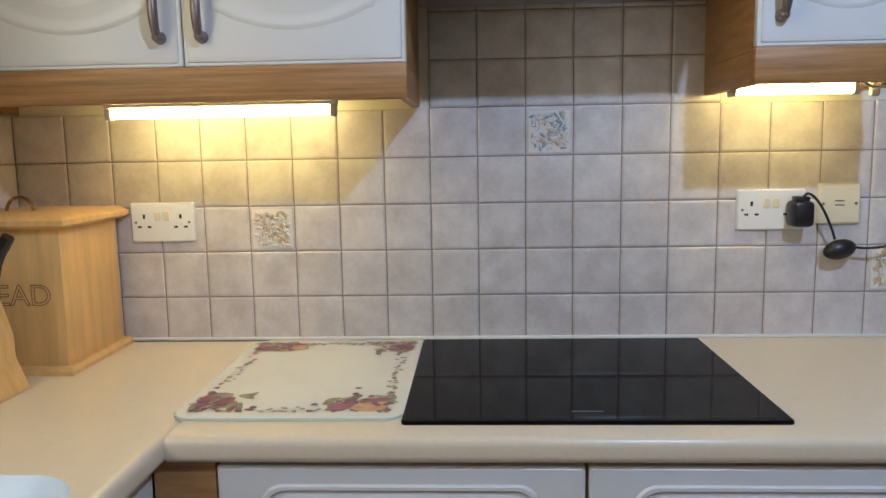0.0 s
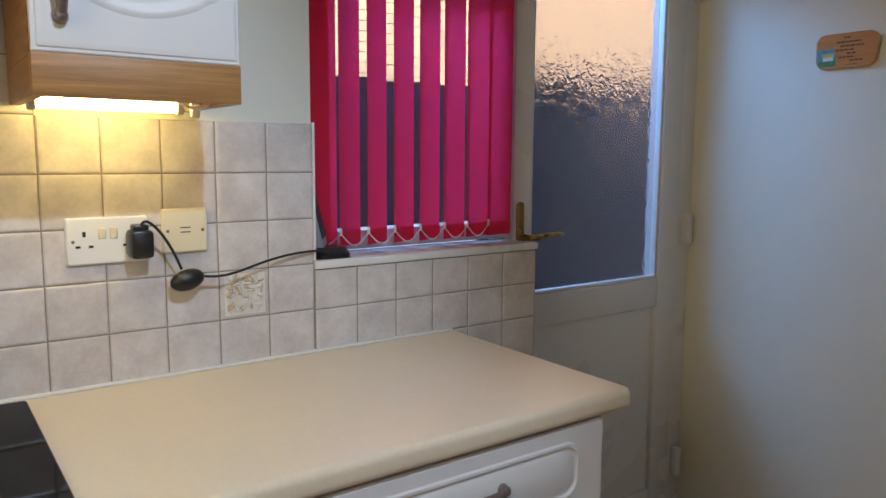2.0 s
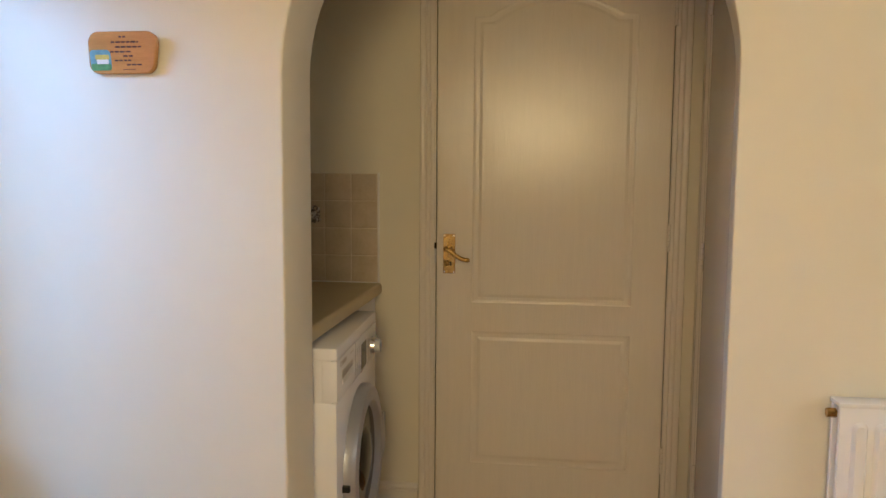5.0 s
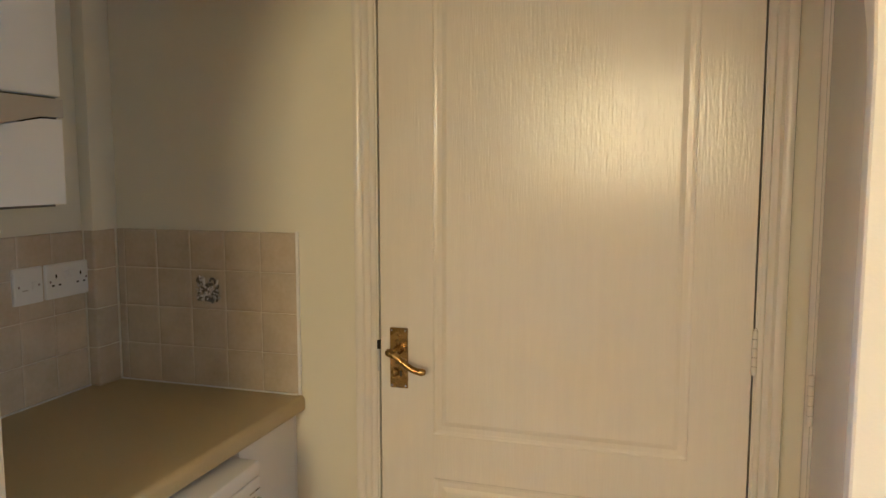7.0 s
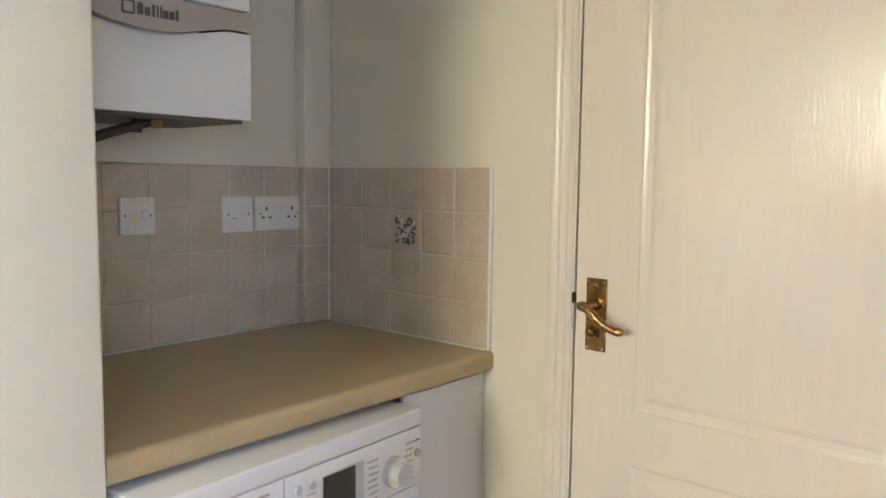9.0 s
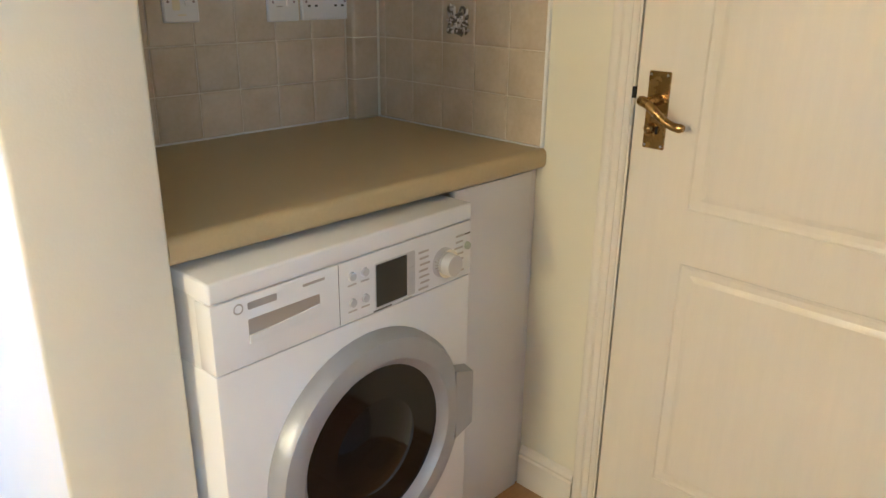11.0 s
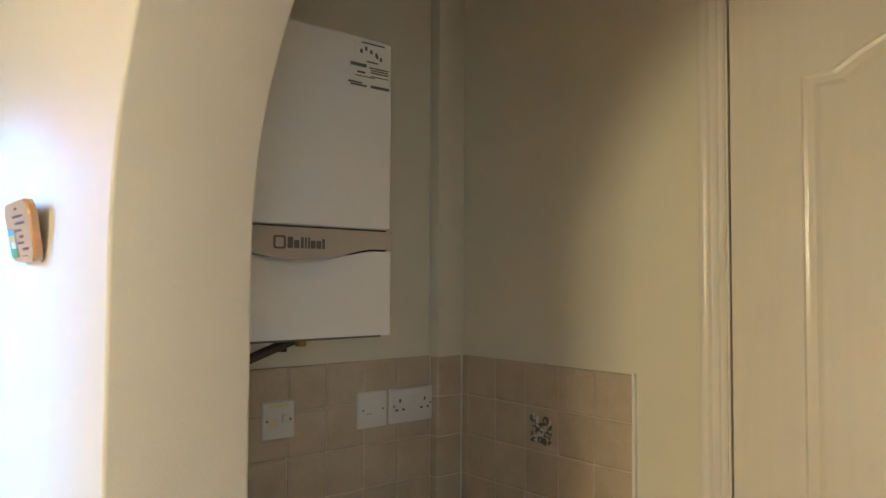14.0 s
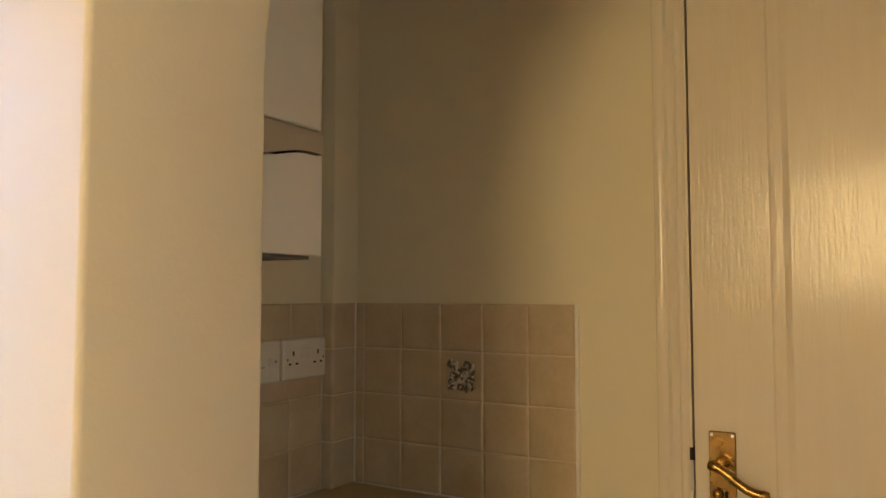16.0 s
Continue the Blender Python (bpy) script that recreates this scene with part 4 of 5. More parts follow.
for z in (1.970, 1.150, 0.300):
    bm = bmesh.new()
    for k in range(5):
        cyl(bm, (DX - 0.005, DY0 - 0.004, z - 0.05 + k * 0.02 + 0.0006), (DX - 0.005, DY0 - 0.004, z - 0.03 + k * 0.02 - 0.0006), 0.0062, seg=12)
    cyl(bm, (DX - 0.005, DY0 - 0.004, z + 0.05), (DX - 0.005, DY0 - 0.004, z + 0.053), 0.0045, seg=12)
    part("hinge", bm, M_GLOSS, door, "painted butt hinge")

lin = bmesh.new()
box(lin, DX - 0.002, 3.84, 0.826, 0.8345, FL, 2.185)
box(lin, DX - 0.002, 3.84, -0.0525, -0.047, FL, 2.185)
box(lin, DX - 0.002, 3.84, -0.047, 0.826, 2.176, 2.189)
part("lining", lin, M_GLOSS, door)
part("threshold", Box(DX - 0.045, 3.84, -0.052, 0.834, FL, FL + 0.010, bev=0.004), M_FLOOR, door, "wooden threshold strip")
part("latch_keep", Box(DX - 0.0035, DX + 0.02, 0.8225, 0.8315, 1.096, 1.119), M_HOLE, door, "dark latch keep")
part("strike_plate", Box(DX - 0.0030, DX + 0.02, 0.8245, 0.8300, 1.040, 1.0955), M_GREY2, door, "worn metal strike plate")


def architrave_profile():
    """A moulded strip: profile in u (width) and h (depth)."""
    return [(0.0, 0.0), (0.0, 0.010), (0.004, 0.013), (0.012, 0.013), (0.016, 0.010), (0.020, 0.014), (0.028, 0.017), (0.036, 0.014), (0.040, 0.017), (0.050, 0.018), (0.056, 0.016), (0.058, 0.010), (0.058, 0.0)]


def strip(bm, at, prof, length):
    a = [bm.verts.new(at(u, 0.0, h)) for u, h in prof]
    b = [bm.verts.new(at(u, length, h)) for u, h in prof]
    for i in range(len(prof)):
        bm.faces.new((a[i], a[(i + 1) % len(prof)], b[(i + 1) % len(prof)], b[i]))
    bm.faces.new(a)
    bm.faces.new(b[::-1])
    bmesh.ops.recalc_face_normals(bm, faces=bm.faces)
    return bm


PX = UE + 0.008
prof = architrave_profile()
part("architrave", strip(bmesh.new(), lambda u, v, h: (PX - h, 0.831 + u, FL + v), prof, 2.21), M_GLOSS, door)
part("architrave", strip(bmesh.new(), lambda u, v, h: (PX - h, -0.050 - u, FL + v), prof, 2.21), M_GLOSS, door)
part("architrave", strip(bmesh.new(), lambda u, v, h: (PX - h, -0.108 + v, 2.188 + u), prof, 0.997), M_GLOSS, door)

# second door, seen edge-on beside the archway
d3 = thing("door_3", (3.3, -0.150, FL), "white gloss door in a moulded frame, seen edge-on", "door", kind="structure")
part("architrave", strip(bmesh.new(), lambda u, v, h: (3.520 + u, -0.150 + h, FL + v), prof, 2.21), M_GLOSS, d3)
part("leaf", Box(2.80, 3.512, -0.149, -0.139, FL + 0.01, 2.17, bev=0.002), M_GLOSS, d3)
for z in (1.970, 1.10, 0.300):
    bm = bmesh.new()
    for k in range(5):
        cyl(bm, (3.514, -0.134, z - 0.05 + k * 0.02 + 0.0006), (3.514, -0.134, z - 0.03 + k * 0.02 - 0.0006), 0.0062, seg=12)
    part("hinge", bm, M_GLOSS, d3)

sk = thing("baseboard", (UE, 0.97, FL), "white gloss moulded skirting board", "skirting", kind="structure")
skp = [(0.0, 0.0), (0.0, 0.016), (0.085, 0.016), (0.090, 0.012), (0.098, 0.014), (0.108, 0.010), (0.115, 0.0)]
bm = bmesh.new()
strip(bm, lambda u, v, h: (PX - h, 0.892 + v, FL + u), skp, 0.17)
part("board", bm, M_GLOSS, sk)

# ---- utility: worktop, washing machine, panel ----
utop = thing("worktop", (3.2, 1.35, UTOP_Z - 0.045), "buff laminate worktop over the washing machine", "worktop")
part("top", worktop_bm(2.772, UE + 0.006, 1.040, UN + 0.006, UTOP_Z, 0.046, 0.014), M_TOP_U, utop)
part("sealant_bead", Box(2.775, 3.59, UN - 0.006, UN, UTOP_Z, UTOP_Z + 0.004, bev=0.0015), M_WHITE, utop)
part("sealant_bead", Box(UE - 0.006, UE, 1.056, 1.612, UTOP_Z, UTOP_Z + 0.004, bev=0.0015), M_WHITE, utop)
infill = thing("infill_panel", (3.53, 1.07, FL), "plain cream infill panel beside the washing machine", "panel")
part("board", Box(3.405, 3.662, 1.062, 1.080, FL, UTOP_Z - 0.053, bev=0.002), M_VINYL, infill)
part("scribe_strip", Box(3.6635, UE + 0.006, 1.066, 1.080, FL, UTOP_Z - 0.047, bev=0.002), M_VINYL, infill)
part("top_batten", Box(3.405, 3.662, 1.068, 1.082, UTOP_Z - 0.051, UTOP_Z - 0.0465, bev=0.001), M_VINYL, infill)

wm = thing("washing_machine", (3.088, 0.985, FL), "white front-loading washing machine with a silver porthole", "washing machine")
WX0, WX1, WY, WT = 2.791, 3.386, 0.999, 0.898
wm.rotation_euler.z = radians(2.3)   # stands a little askew
wcx = (WX0 + WX1) / 2
part("body", Box(WX0, WX1, WY - 0.012, 1.46, FL + 0.012, 0.743, bev=0.004), M_ENAMEL, wm)
part("lid", Box(WX0, WX1, WY - 0.014, 1.46, 0.8628, WT, bev=0.005, seg=3), M_ENAMEL, wm)
fas = Box(WX0, WX1, WY - 0.014, WY + 0.03, 0.745, 0.8615, bev=0.003, seg=2)
part("fascia", fas, M_ENAMEL, wm)
part("fascia_core", Box(WX0 + 0.002, WX1 - 0.002, WY + 0.004, 1.45, 0.742, 0.864), M_ENAMEL, wm)
FA = on_north(WY - 0.014, wcx, 0.814)
def scoop(u, v, h):
    return FA(-0.165 + u, -0.012 + v, h)


# grey face paints the recess's upper shade; the lip is its lit floor
bm = bmesh.new()
prism(bm, rrect(0.140, 0.040, 0.003, 3), scoop, -0.002, 0.0005)
part("drawer_grip", bm, M_GREY, wm, "drawer grip with its recess shade painted grey")
bm = bmesh.new()
top_edge = [(0.070 - 0.140 * i / 14, -0.006 + 0.009 * (1 - i / 14) ** 1.5) for i in range(15)]
loft(bm, [([(-0.070, -0.021), (0.070, -0.021)] + top_edge, 0.0), ([(-0.069, -0.020), (0.069, -0.020)] + [(u * 0.985, v - 0.001) for u, v in top_edge], 0.0025)], scoop)
part("drawer_lip", bm, M_ENAMEL, wm)
part("joint_line", Box(wcx - 0.054, wcx - 0.0527, WY - 0.0143, WY - 0.010, 0.748, 0.860), M_DARKGREY, wm)
bm = bmesh.new()
o = [(0.009 * math.cos(radians(a)), 0.009 * math.sin(radians(a))) for a in range(0, 360, 20)]
loft(bm, [(o, 0.0), (shrink(o, 0.0005), 0.0008), (shrink(o, 0.002), 0.0008), (shrink(o, 0.0025), 0.0)], lambda a, b, c: FA(-0.250 + a, 0.030 + b, c), cap=False)
part("emblem", bm, M_GREY, wm)
part("emblem_bar", flat(FA, -0.207, 0.030, 0.054, 0.012, 0.0001), M_GREY, wm)
part("model_bar", flat(FA, -0.106, 0.032, 0.045, 0.0045, 0.0001), M_GREY, wm)
for u in (-0.024, 0.006):
    for v in (0.018, -0.032):
        bm = bmesh.new()
        cyl(bm, FA(u, v, -0.001), FA(u, v, 0.0045), 0.0085, 0.0075)
        part("button", bm, M_GREY2, wm, "small grey push button")
        part("caption", flat(FA, u, v - 0.016, 0.020, 0.003, 0.0002), M_GREY, wm)
part("display_frame", flat(FA, 0.081, -0.018, 0.102, 0.088, 0.0006, 0.003), M_GREY2, wm)
part("display", flat(FA, 0.071, -0.018, 0.078, 0.082, 0.0012, 0.002), M_SCREEN, wm, "dark display")
for v in (0.010, -0.018, -0.046):
    part("soft_key", flat(FA, 0.122, v, 0.018, 0.026, 0.0014, 0.002), M_GREY2, wm)
part("caption", flat(FA, 0.048, -0.066, 0.046, 0.003, 0.0002), M_DARKGREY, wm)
part("caption", flat(FA, 0.112, -0.066, 0.024, 0.003, 0.0002), M_GREY, wm)
KN = (0.213, -0.021)
bm = bmesh.new()
cyl(bm, FA(KN[0], KN[1], 0), FA(KN[0], KN[1], 0.014), 0.031, 0.029, 32)
kn = part("dial", bm, M_CHROME, wm, "chrome programme dial")
bm = bmesh.new()
cyl(bm, FA(KN[0], KN[1], 0.014), FA(KN[0], KN[1], 0.032), 0.023, 0.021, 32)
part("dial_cap", bm, M_GREY2, kn)
for i in range(7):
    v = 0.036 - i * 0.0125
    part("programme_name", flat(FA, 0.156 + 0.002 * (i % 3), v - 0.020, 0.028 - 0.003 * (i % 2), 0.0042, 0.0002), M_GREY, wm)
    part("programme_name", flat(FA, 0.262 - 0.002 * (i % 3), v - 0.014, 0.026 - 0.004 * (i % 2), 0.0042, 0.0002), M_GREY, wm)
bm = bmesh.new()
cyl(bm, FA(0.284, -0.004, -0.001), FA(0.284, -0.004, 0.005), 0.0085, 0.0075)
part("start_button", bm, mat("green_grey_button", (0.40, 0.45, 0.36), 0.35), wm)
part("caption", flat(FA, 0.284, 0.022, 0.016, 0.003, 0.0002), M_DARKGREY, wm)
# porthole
PC = on_north(WY - 0.012, wcx + 0.012, 0.472)
circ = lambda r, n=48: [(r * math.cos(2 * math.pi * i / n), r * math.sin(2 * math.pi * i / n)) for i in range(n)]
bm = bmesh.new()
loft(bm, [(circ(0.238), 0.0), (circ(0.236), 0.020), (circ(0.226), 0.034), (circ(0.205), 0.040), (circ(0.186), 0.036), (circ(0.180), 0.026), (circ(0.168), 0.018)], PC, cap=False)
ph_door = part("porthole_ring", bm, M_SILVER, wm, "broad silver porthole ring")
bm = bmesh.new()
loft(bm, [(circ(0.170), 0.018), (circ(0.150), -0.004), (circ(0.118), 0.010), (circ(0.080), 0.028), (circ(0.030), 0.034)], PC)
part("porthole_glass", bm, M_DRUM, ph_door, "dark bowl-shaped glass")
bm = bmesh.new()
loft(bm, [([(0.205, -0.075), (0.262, -0.060), (0.262, 0.075), (0.205, 0.092)], 0.012), ([(0.205, -0.072), (0.258, -0.056), (0.258, 0.070), (0.205, 0.088)], 0.040)], PC)
part("porthole_handle", bm, M_SILVER, ph_door)
for v in (-0.095, 0.000):
    part("porthole_clip", Box(wcx - 0.238, wcx - 0.226, WY - 0.034, WY - 0.0125, 0.472 + v - 0.009, 0.472 + v + 0.009), M_HOLE, ph_door)
part("service_flap", flat(on_north(WY - 0.012, wcx + 0.20, 0.13), 0, 0, 0.14, 0.11, 0.0, 0.006), M_ENAMEL, wm)
for sx_ in (WX0 + 0.05, WX1 - 0.05):
    bm = bmesh.new()
    cyl(bm, (sx_, WY + 0.05, FL), (sx_, WY + 0.05, FL + 0.014), 0.02)
    part("foot", bm, M_BLACK, wm)

# ---- boiler ----
bo = thing("wall_boiler", (3.03, UN, 1.47), "white wall-hung gas boiler with a grey band and stickers", "boiler")
BX0, BX1, BYF, BZ0, BZ1 = 2.807, 3.249, 1.364, 1.472, 2.100
bcx = (BX0 + BX1) / 2
BF = on_north(BYF, bcx, 0.0)
wv = lambda u, lo, dip: lo - dip * max(0.0, math.cos(math.pi * u / 0.34)) ** 1.3 if abs(u) < 0.17 else lo
part("case", Box(BX0 + 0.002, BX1 - 0.002, BYF + 0.024, UN + 0.006, BZ0 + 0.004, BZ1 - 0.002), M_BOILER, bo)
bm = Box(BX0, BX1, BYF, BYF + 0.03, 1.694, BZ1, bev=0.006, seg=3)
part("front_cover", bm, M_BOILER, bo)
us = [-0.220 + 0.44 * i / 32 for i in range(33)]
bm = bmesh.new()
o = [(u, 1.690) for u in us[::-1]] + [(u, wv(u, 1.652, 0.026)) for u in us]
prism(bm, o, BF, -0.02, 0.004)
band = part("band", bm, M_GREY, bo, "grey band with raised emblem")
bm = bmesh.new()
rows = []
for k in range(13):
    f = k / 12
    row = []
    for u in us:
        hi = wv(u, 1.648, 0.026)
        v = hi + (BZ0 - hi) * f ** 1.6
        dip = max(0.0, math.cos(math.pi * u / 0.30)) ** 1.2 if abs(u) < 0.15 else 0.0
        row.append(bm.verts.new(BF(u, v, -0.022 * dip * max(0.0, 1 - (hi - v) / 0.045) ** 1.4)))
    rows.append(row)
rows.append([bm.verts.new(BF(u, BZ0, -0.02)) for u in us])
for q, w in zip(rows, rows[1:]):
    for k in range(32):
        bm.faces.new((q[k], q[k + 1], w[k + 1], w[k]))
for k in (0, 32):
    side = [q[k] for q in rows]
    bm.faces.new(side + [bm.verts.new(BF(us[k], 1.648, -0.02))])
bmesh.ops.recalc_face_normals(bm, faces=bm.faces)
part("lower_flap", bm, M_BOILER, bo)
part("gap", Box(BX0 + 0.004, BX1 - 0.004, BYF + 0.0125, BYF + 0.020, 1.640, 1.70), M_HOLE, bo)
ring = rrect(0.026, 0.026, 0.004, 3)
bm = bmesh.new()
loft(bm, [(ring, 0.0035), (ring, 0.005), (shrink(ring, 0.004), 0.005), (shrink(ring, 0.004), 0.0035)], lambda a, b, c: BF(a - 0.045, b + 1.660, c), cap=False)
part("emblem", bm, M_DARKGREY, band)
for i, (u, w, h) in enumerate(((-0.022, 0.012, 0.022), (-0.008, 0.011, 0.016), (0.004, 0.006, 0.022), (0.012, 0.004, 0.022), (0.019, 0.004, 0.022), (0.028, 0.011, 0.016), (0.041, 0.011, 0.016), (0.052, 0.006, 0.020))):
    part("emblem_bar", flat(lambda a, b, c: BF(a, b + 1.660 - (0.022 - h) / 2, c), u, 0, w, h, 0.004), M_DARKGREY, band)
for u, v, w, h, m in ((0.169, 2.070, 0.088, 0.048, M_WHITE), (0.160, 2.018, 0.104, 0.058, M_WHITE)):
    part("sticker", flat(BF, u, v, w, h, 0.0002, 0.002), m, bo, "printed paper sticker")
for u, v, w, h in ((0.133, 2.038, 0.040, 0.007), (0.185, 2.036, 0.050, 0.003), (0.187, 2.031, 0.046, 0.003), (0.187, 2.026, 0.046, 0.003), (0.140, 2.023, 0.020, 0.004), (0.150, 2.015, 0.05, 0.002), (0.187, 2.018, 0.046, 0.002), (0.125, 2.000, 0.034, 0.004), (0.134, 1.995, 0.040, 0.004), (0.188, 1.996, 0.048, 0.006), (0.170, 2.087, 0.060, 0.003), (0.168, 2.048, 0.03, 0.003)):
    part("print_bar", flat(BF, u, v, w, h, 0.0009, 0.0004), M_DARKGREY, bo)
for u, v in ((0.140, 2.068), (0.152, 2.075), (0.165, 2.070), (0.178, 2.066), (0.190, 2.058), (0.180, 2.062)):
    part("pictogram", flat(BF, u, v, 0.006, 0.009, 0.0009, 0.002), M_DARKGREY, bo)
# flat dark plate paints the shade beneath the white case
part("underside", Box(BX0 + 0.01, BX1 - 0.01, BYF + 0.02, UN, 1.466, 1.477), M_DARKGREY, bo, "dark plate painting the shade of the underside")
bm = bmesh.new()
tube(bm, bez((3.07, 1.46, 1.462), (3.04, 1.45, 1.452), (3.00, 1.45, 1.448), (2.79, 1.44, 1.36)), 0.010, 10)
part("pipe", bm, mat("dark_pipe", (0.05, 0.035, 0.03), 0.5), bo, "dark lagged pipe")
bm = bmesh.new()
cyl(bm, (3.082, 1.45, 1.470), (3.082, 1.45, 1.450), 0.012)
part("valve_cap", bm, mat("yellow_cap", (0.30, 0.22, 0.03), 0.5), bo, "yellow gas cock")
bm = bmesh.new()
cyl(bm, (3.045, 1.46, 1.470), (3.045, 1.46, 1.440), 0.010)
part("valve", bm, M_BLACK, bo)
bm = bmesh.new()
cyl(bm, (2.95, 1.53, 1.470), (2.95, 1.53, 1.430), 0.008)
part("valve", bm, M_BLACK, bo)
for x in (3.10, 3.20):
    bm = bmesh.new()
    cyl(bm, (x, 1.39, 1.473), (x, 1.39, 1.466), 0.004)
    part("fixing", bm, M_CHROME, bo)

# utility outlets
s1 = on_north(UN, 3.134, 1.264)
sw = faceplate("fused_switch", "white fused switch plate with a label strip", "switch", s1, 0.083, 0.088, M_WHITE)
rocker(sw, s1, 0.014, 0.002)
for u in (-0.030, 0.030):
    screw(sw, s1, u, 0.0)
slot_bars(sw, s1, ((-0.012, -0.006, 0.018, 0.024), (0.0, -0.028, 0.020, 0.003), (0.0, 0.033, 0.050, 0.008)), M_IVORY)
s2 = on_north(UN, 3.398, 1.260)
sw = faceplate("fused_switch", "white fused switch plate beside a double socket", "switch", s2, 0.088, 0.090, M_WHITE)
rocker(sw, s2, 0.014, 0.0)
slot_bars(sw, s2, ((-0.012, -0.010, 0.018, 0.003),), M_GREY)
for u in (-0.030, 0.030):
    screw(sw, s2, u, 0.0)
double_socket(on_north(UN, 3.524, 1.260), "white double socket on buff tiles above the worktop", 1.02)

# ---- ceiling lamp ----
cl = thing("ceiling_spotlight", (0.66, 0.17, 2.38), "small white ceiling spotlight, lit", "spotlight")
bm = bmesh.new()
cyl(bm, (0.66, 0.17, 2.395), (0.66, 0.17, CZ), 0.045)
part("base", bm, M_WHITE, cl)

# ---- outside ----
solid("ground", Box(-80, 80, -80, 80, -0.2, -0.09), M_GROUND, "grey paved ground outside", "ground", "structure")
# out of view; overhang added to darken the fence by hiding sky
solid("sky_block_eaves", Box(-1.3, 4.1, 2.092, 2.50, 2.46, 2.56), M_UPVC, "unseen white eaves board added to block sky from the fence", "eaves", "structure")
fence = thing("garden_fence", (1.5, 3.6, -0.09), "weathered close-board garden fence, shade put into its near-black colour", "fence")
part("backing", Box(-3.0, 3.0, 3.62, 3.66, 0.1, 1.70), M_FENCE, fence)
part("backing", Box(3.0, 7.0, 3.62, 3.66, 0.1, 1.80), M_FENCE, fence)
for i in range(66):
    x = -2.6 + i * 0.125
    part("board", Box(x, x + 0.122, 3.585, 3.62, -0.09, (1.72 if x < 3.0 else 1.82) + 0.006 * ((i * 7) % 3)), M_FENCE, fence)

# unseen wall, added to block the low sun from window_3
solid("garden_wall", Box(-6, 8, -4.2, -4.0, -0.09, 3.1), M_BRICK, "unseen brick wall added to keep sun off the far window", "wall", "structure")
# never in view; added to cut the sky entering window_2
solid("side_wall", Box(-2.6, -2.4, -3.9, 2.0, -0.09, 5.0), M_BRICK, "unseen brick wall added to block sky from the sink window", "wall", "structure")
house = thing("neighbour_house", (2.0, 5.2, -0.09), "neighbouring brick house wall in warm low sun", "house")
part("wall", Box(-8, 14, 5.21, 5.4, -0.09, 5.6), M_MORTAR, house)
bricks = bmesh.new()
for r in range(60):
    z = 0.9 + r * 0.075
    for c in range(46):
        x = -2.0 + c * 0.225 + (0.1125 if r % 2 else 0)
        box(bricks, x, x + 0.215, 5.197, 5.215, z, z + 0.065)
tagged(part("brick_courses", bricks, M_BRICK, house), kind="stuff")
part("roof", Box(-8.3, 14.3, 4.95, 9.2, 5.6, 5.75), mat("roof_tile", (0.16, 0.07, 0.05), 0.8), house)


# ---- tiles and planks ----
TILES = {}


def tile_mesh(w, h, material, d=0.008):
    key = (round(w, 3), round(h, 3), material.name)
    if key not in TILES:
        bm = bmesh.new()
        r = [(-w / 2, -h / 2), (w / 2, -h / 2), (w / 2, h / 2), (-w / 2, h / 2)]
        loft(bm, [(r, -d), (r, -0.0022), (shrink(r, 0.0022), -0.0005), (shrink(r, 0.006), 0.0)], lambda u, v, q: (u, -q, v))
        TILES[key] = mesh_of(bm, "tile", material, smooth=False)
    return TILES[key]


def lay_tile(parent, x, y, z, w, h, turn=0.0, material=None):
    ob = new("tile", tile_mesh(w, h, material or M_TILE))
    ob.parent = parent
    ob.matrix_basis = Matrix.Translation(Vector((x, y, z)) - PLACE[parent.name]) @ Matrix.Rotation(turn + radians(rg.uniform(-0.25, 0.25)), 4, "Z")
    return ob


def grid(xs, zs):
    return [((a + b) / 2, (c + d) / 2, b - a - 0.0024, d - c - 0.0024) for a, b in zip(xs, xs[1:]) for c, d in zip(zs, zs[1:])]


ROWS_K = [0.913, 1.011, 1.113, 1.214, 1.315, 1.420]
COLS_L = [-1.034, -0.917, -0.815, -0.713, -0.614, -0.513, -0.412, -0.311, -0.2105, -0.110]
COLS_M = [-0.110, -0.007, 0.096, 0.198, 0.301, 0.403, 0.507]
COLS_R = [0.507, 0.612, 0.720, 0.826, 0.934, 1.040]
for x, z, w, h in grid(COLS_L + COLS_M[1:] + COLS_R[1:], ROWS_K):
    lay_tile(wall_north, x, NW, z, w, h)
for x, z, w, h in grid(COLS_M, [1.420, 1.520, 1.620, 1.720]):
    lay_tile(wall_north, x, NW, z, w, h)
for x, z, w, h in grid([1.043, 1.150, 1.256, 1.363, 1.474, 1.590, 1.707], [0.800, 0.913, 1.008, 1.099]):
    lay_tile(wall_north, x, NW, z, w, h)
gb = bmesh.new()
box(gb, -1.038, 1.043, NW + 0.003, NW + 0.0079, 0.86, 1.418)
box(gb, -0.110, 0.507, NW + 0.003, NW + 0.0079, 1.418, 1.720)
box(gb, 1.043, 1.7085, NW + 0.003, NW + 0.0079, 0.80, 1.098)
part("grout", gb, M_GROUT, wall_north)
part("edge_strip", Box(1.0395, 1.045, NW - 0.001, NW + 0.0079, 1.119, 1.422, bev=0.001), M_WHITE, wall_north)

for y, z, w, h in grid([1.02, 1.123, 1.226, 1.329, 1.432, 1.535, 1.638, 1.741, 1.812], ROWS_K):
    lay_tile(wall_west, -1.030, y, z, w, h, radians(90))
part("grout", Box(-1.0379, -1.033, 1.02, NW, 0.86, 1.418), M_GROUT, wall_west)

ROWS_U = [0.957, 1.063, 1.170, 1.277, 1.384]
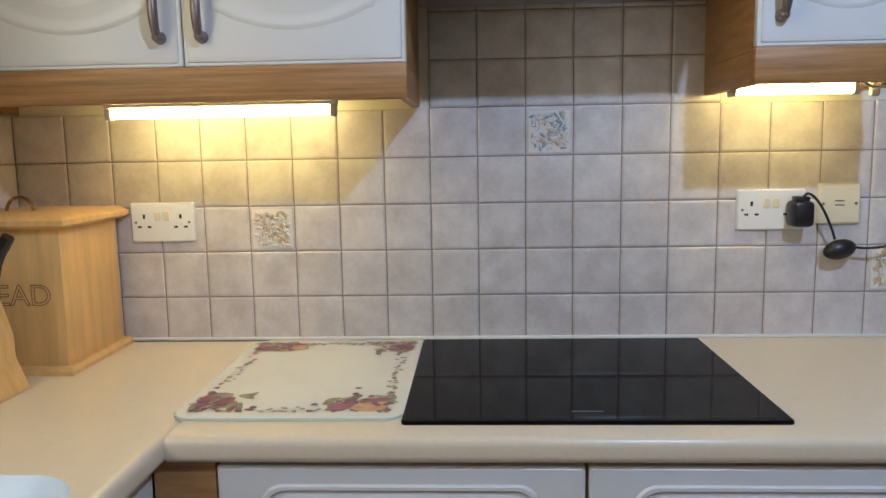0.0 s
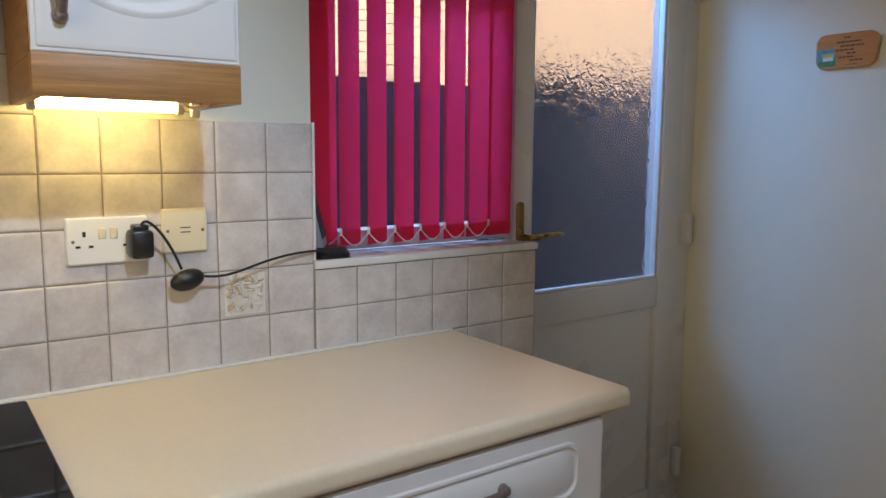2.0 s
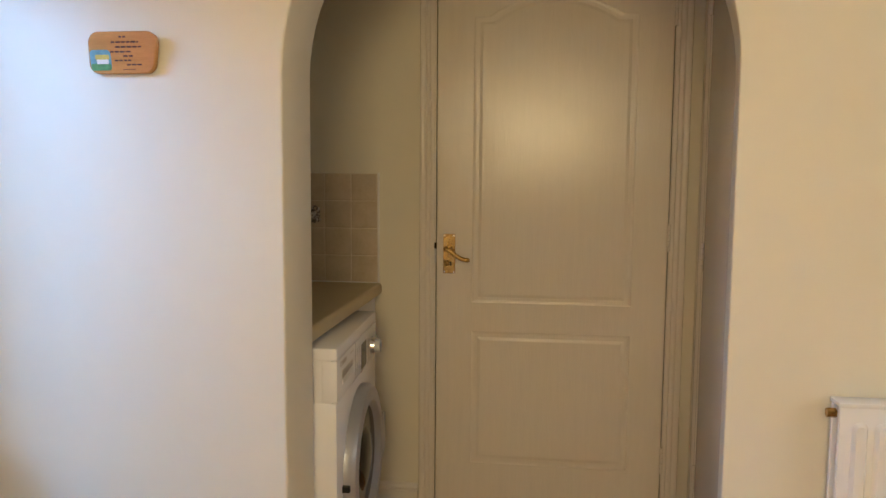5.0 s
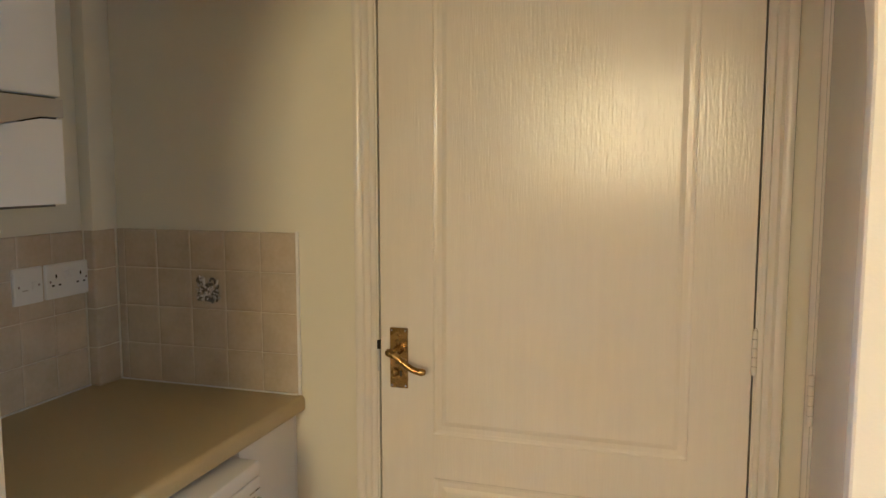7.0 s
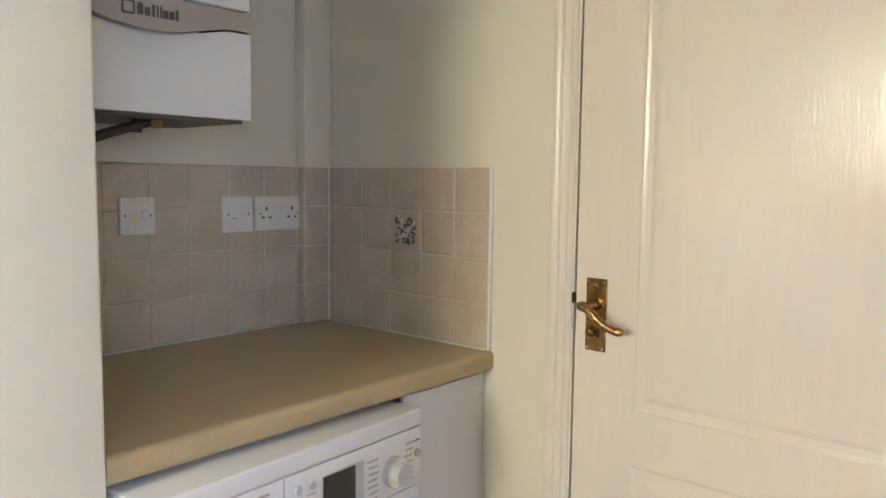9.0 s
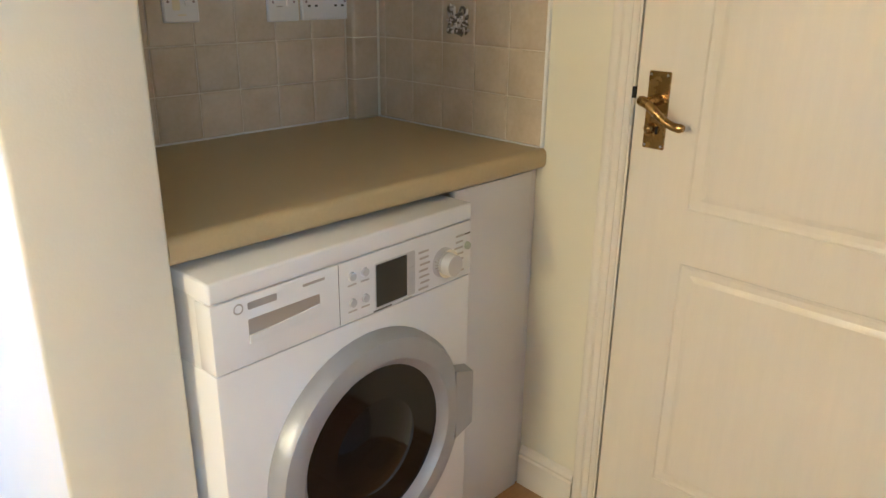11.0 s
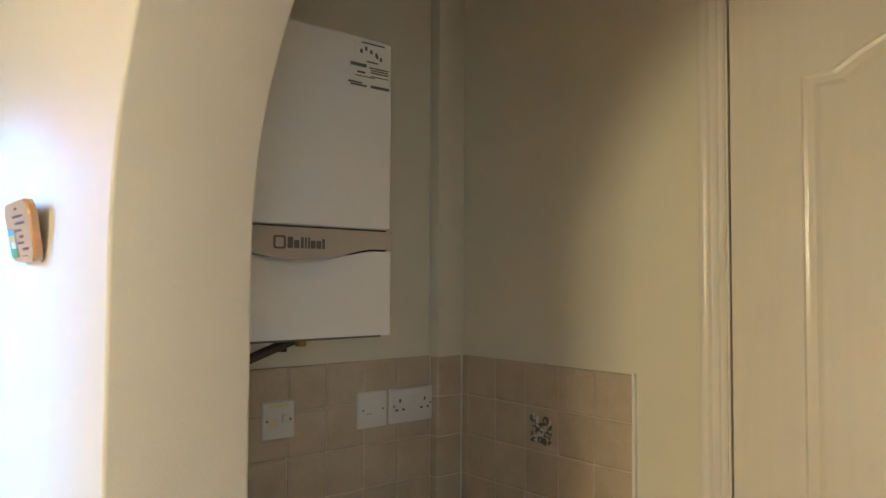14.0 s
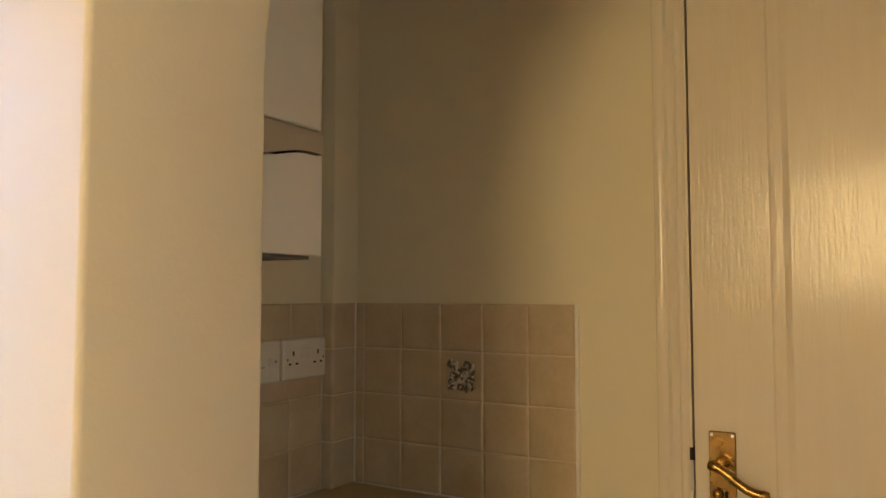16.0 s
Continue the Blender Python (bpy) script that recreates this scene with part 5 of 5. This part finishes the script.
for x, z, w, h in grid([2.78, 2.841, 2.948, 3.055, 3.162, 3.269, 3.376, 3.483, 3.590], ROWS_U):
    lay_tile(wall_util, x, UN, z, w, h, 0.0, M_TILE_U)
part("grout", Box(2.772, 3.592, UN + 0.003, UN + 0.0079, 0.93, 1.382), M_GROUT_U, wall_util)
COLS_E = [1.055, 1.160, 1.267, 1.374, 1.481, 1.588, 1.612]
for y, z, w, h in grid(COLS_E, ROWS_U):
    lay_tile(wall_east, UE, y, z, w, h, radians(-90), M_TILE_U)
part("grout", Box(UE + 0.003, UE + 0.0079, 1.055, 1.613, 0.93, 1.382), M_GROUT_U, wall_east)
part("edge_strip", Box(UE - 0.001, UE + 0.0079, 1.048, 1.0555, UTOP_Z, 1.386, bev=0.0015), M_WHITE, wall_east)
# tiles on the boxed pipe
bx = bpy.data.objects["pipe_boxing"]
for z0, z1 in zip(ROWS_U, ROWS_U[1:]):
    t = lay_tile(bx, 3.632, 1.611, (z0 + z1) / 2, 0.080, z1 - z0 - 0.0020, 0.0, M_TILE_U)
    t = lay_tile(bx, 3.590, 1.629, (z0 + z1) / 2, 0.030, z1 - z0 - 0.0020, radians(-90), M_TILE_U)


def relief(parent, at, mats, seed, size=0.088, field=None):
    """Raised flowers and leaves on a picture tile."""
    r = random.Random(seed)
    made = [bmesh.new() for _ in mats]
    part("picture_field", flat(at, 0, 0, size, size, -0.0002, 0.003), field or M_RELIEF, parent)
    for i in range(110):
        u, v = r.uniform(-0.42, 0.42) * size, r.uniform(-0.42, 0.42) * size
        a, q = r.uniform(0, 3.1), r.uniform(0.004, 0.010)
        bm = made[r.randrange(len(made))]
        o = [(q * math.cos(radians(k)), q * 0.42 * math.sin(radians(k))) for k in range(0, 360, 36)]
        o = [(u + x * math.cos(a) - y * math.sin(a), v + x * math.sin(a) + y * math.cos(a)) for x, y in o]
        loft(bm, [(o, 0.0004), (shrink(o, q * 0.22), 0.0032), (shrink(o, q * 0.34), 0.0040)], at)
    for bm, m in zip(made, mats):
        if len(bm.verts):
            part("relief", bm, m, parent, "raised glazed flowers")


relief(wall_north, on_north(NW, 0.147, 1.3655), (M_RELIEF, M_RELIEF, M_RELIEF, M_RELIEF_BLUE, M_RELIEF_TAN), 1)
relief(wall_north, on_north(NW, -0.4625, 1.1635), (M_RELIEF, M_RELIEF_TAN, M_RELIEF), 2)
relief(wall_north, on_north(NW, 0.880, 1.062), (M_RELIEF, M_RELIEF_TAN, M_RELIEF), 3)
relief(wall_east, on_east(UE, 1.3205, 1.2235), (M_DARKGREY, M_DARKGREY, M_RELIEF, M_GREY), 5, 0.076, M_TILE_U)

planks = {}
for i in range(14):
    x0 = -1.2
    for j in range(5):
        L = 1.22 if j else 0.5 + 0.13 * (i % 5)
        if x0 > 3.8:
            break
        x1 = min(x0 + L, 3.84)
        y0 = -1.9 + i * 0.285
        key = round(x1 - x0, 3)
        if key not in planks:
            planks[key] = mesh_of(Box(-key / 2 + 0.001, key / 2 - 0.001, -0.1415, 0.1415, -0.012, 0, bev=0.0015), "plank", M_FLOOR)
        ob = new("plank", planks[key])
        ob.parent = floor
        ob.location = Vector(((x0 + x1) / 2, y0 + 0.1425, FL)) - PLACE["floor"]
        x0 = x1
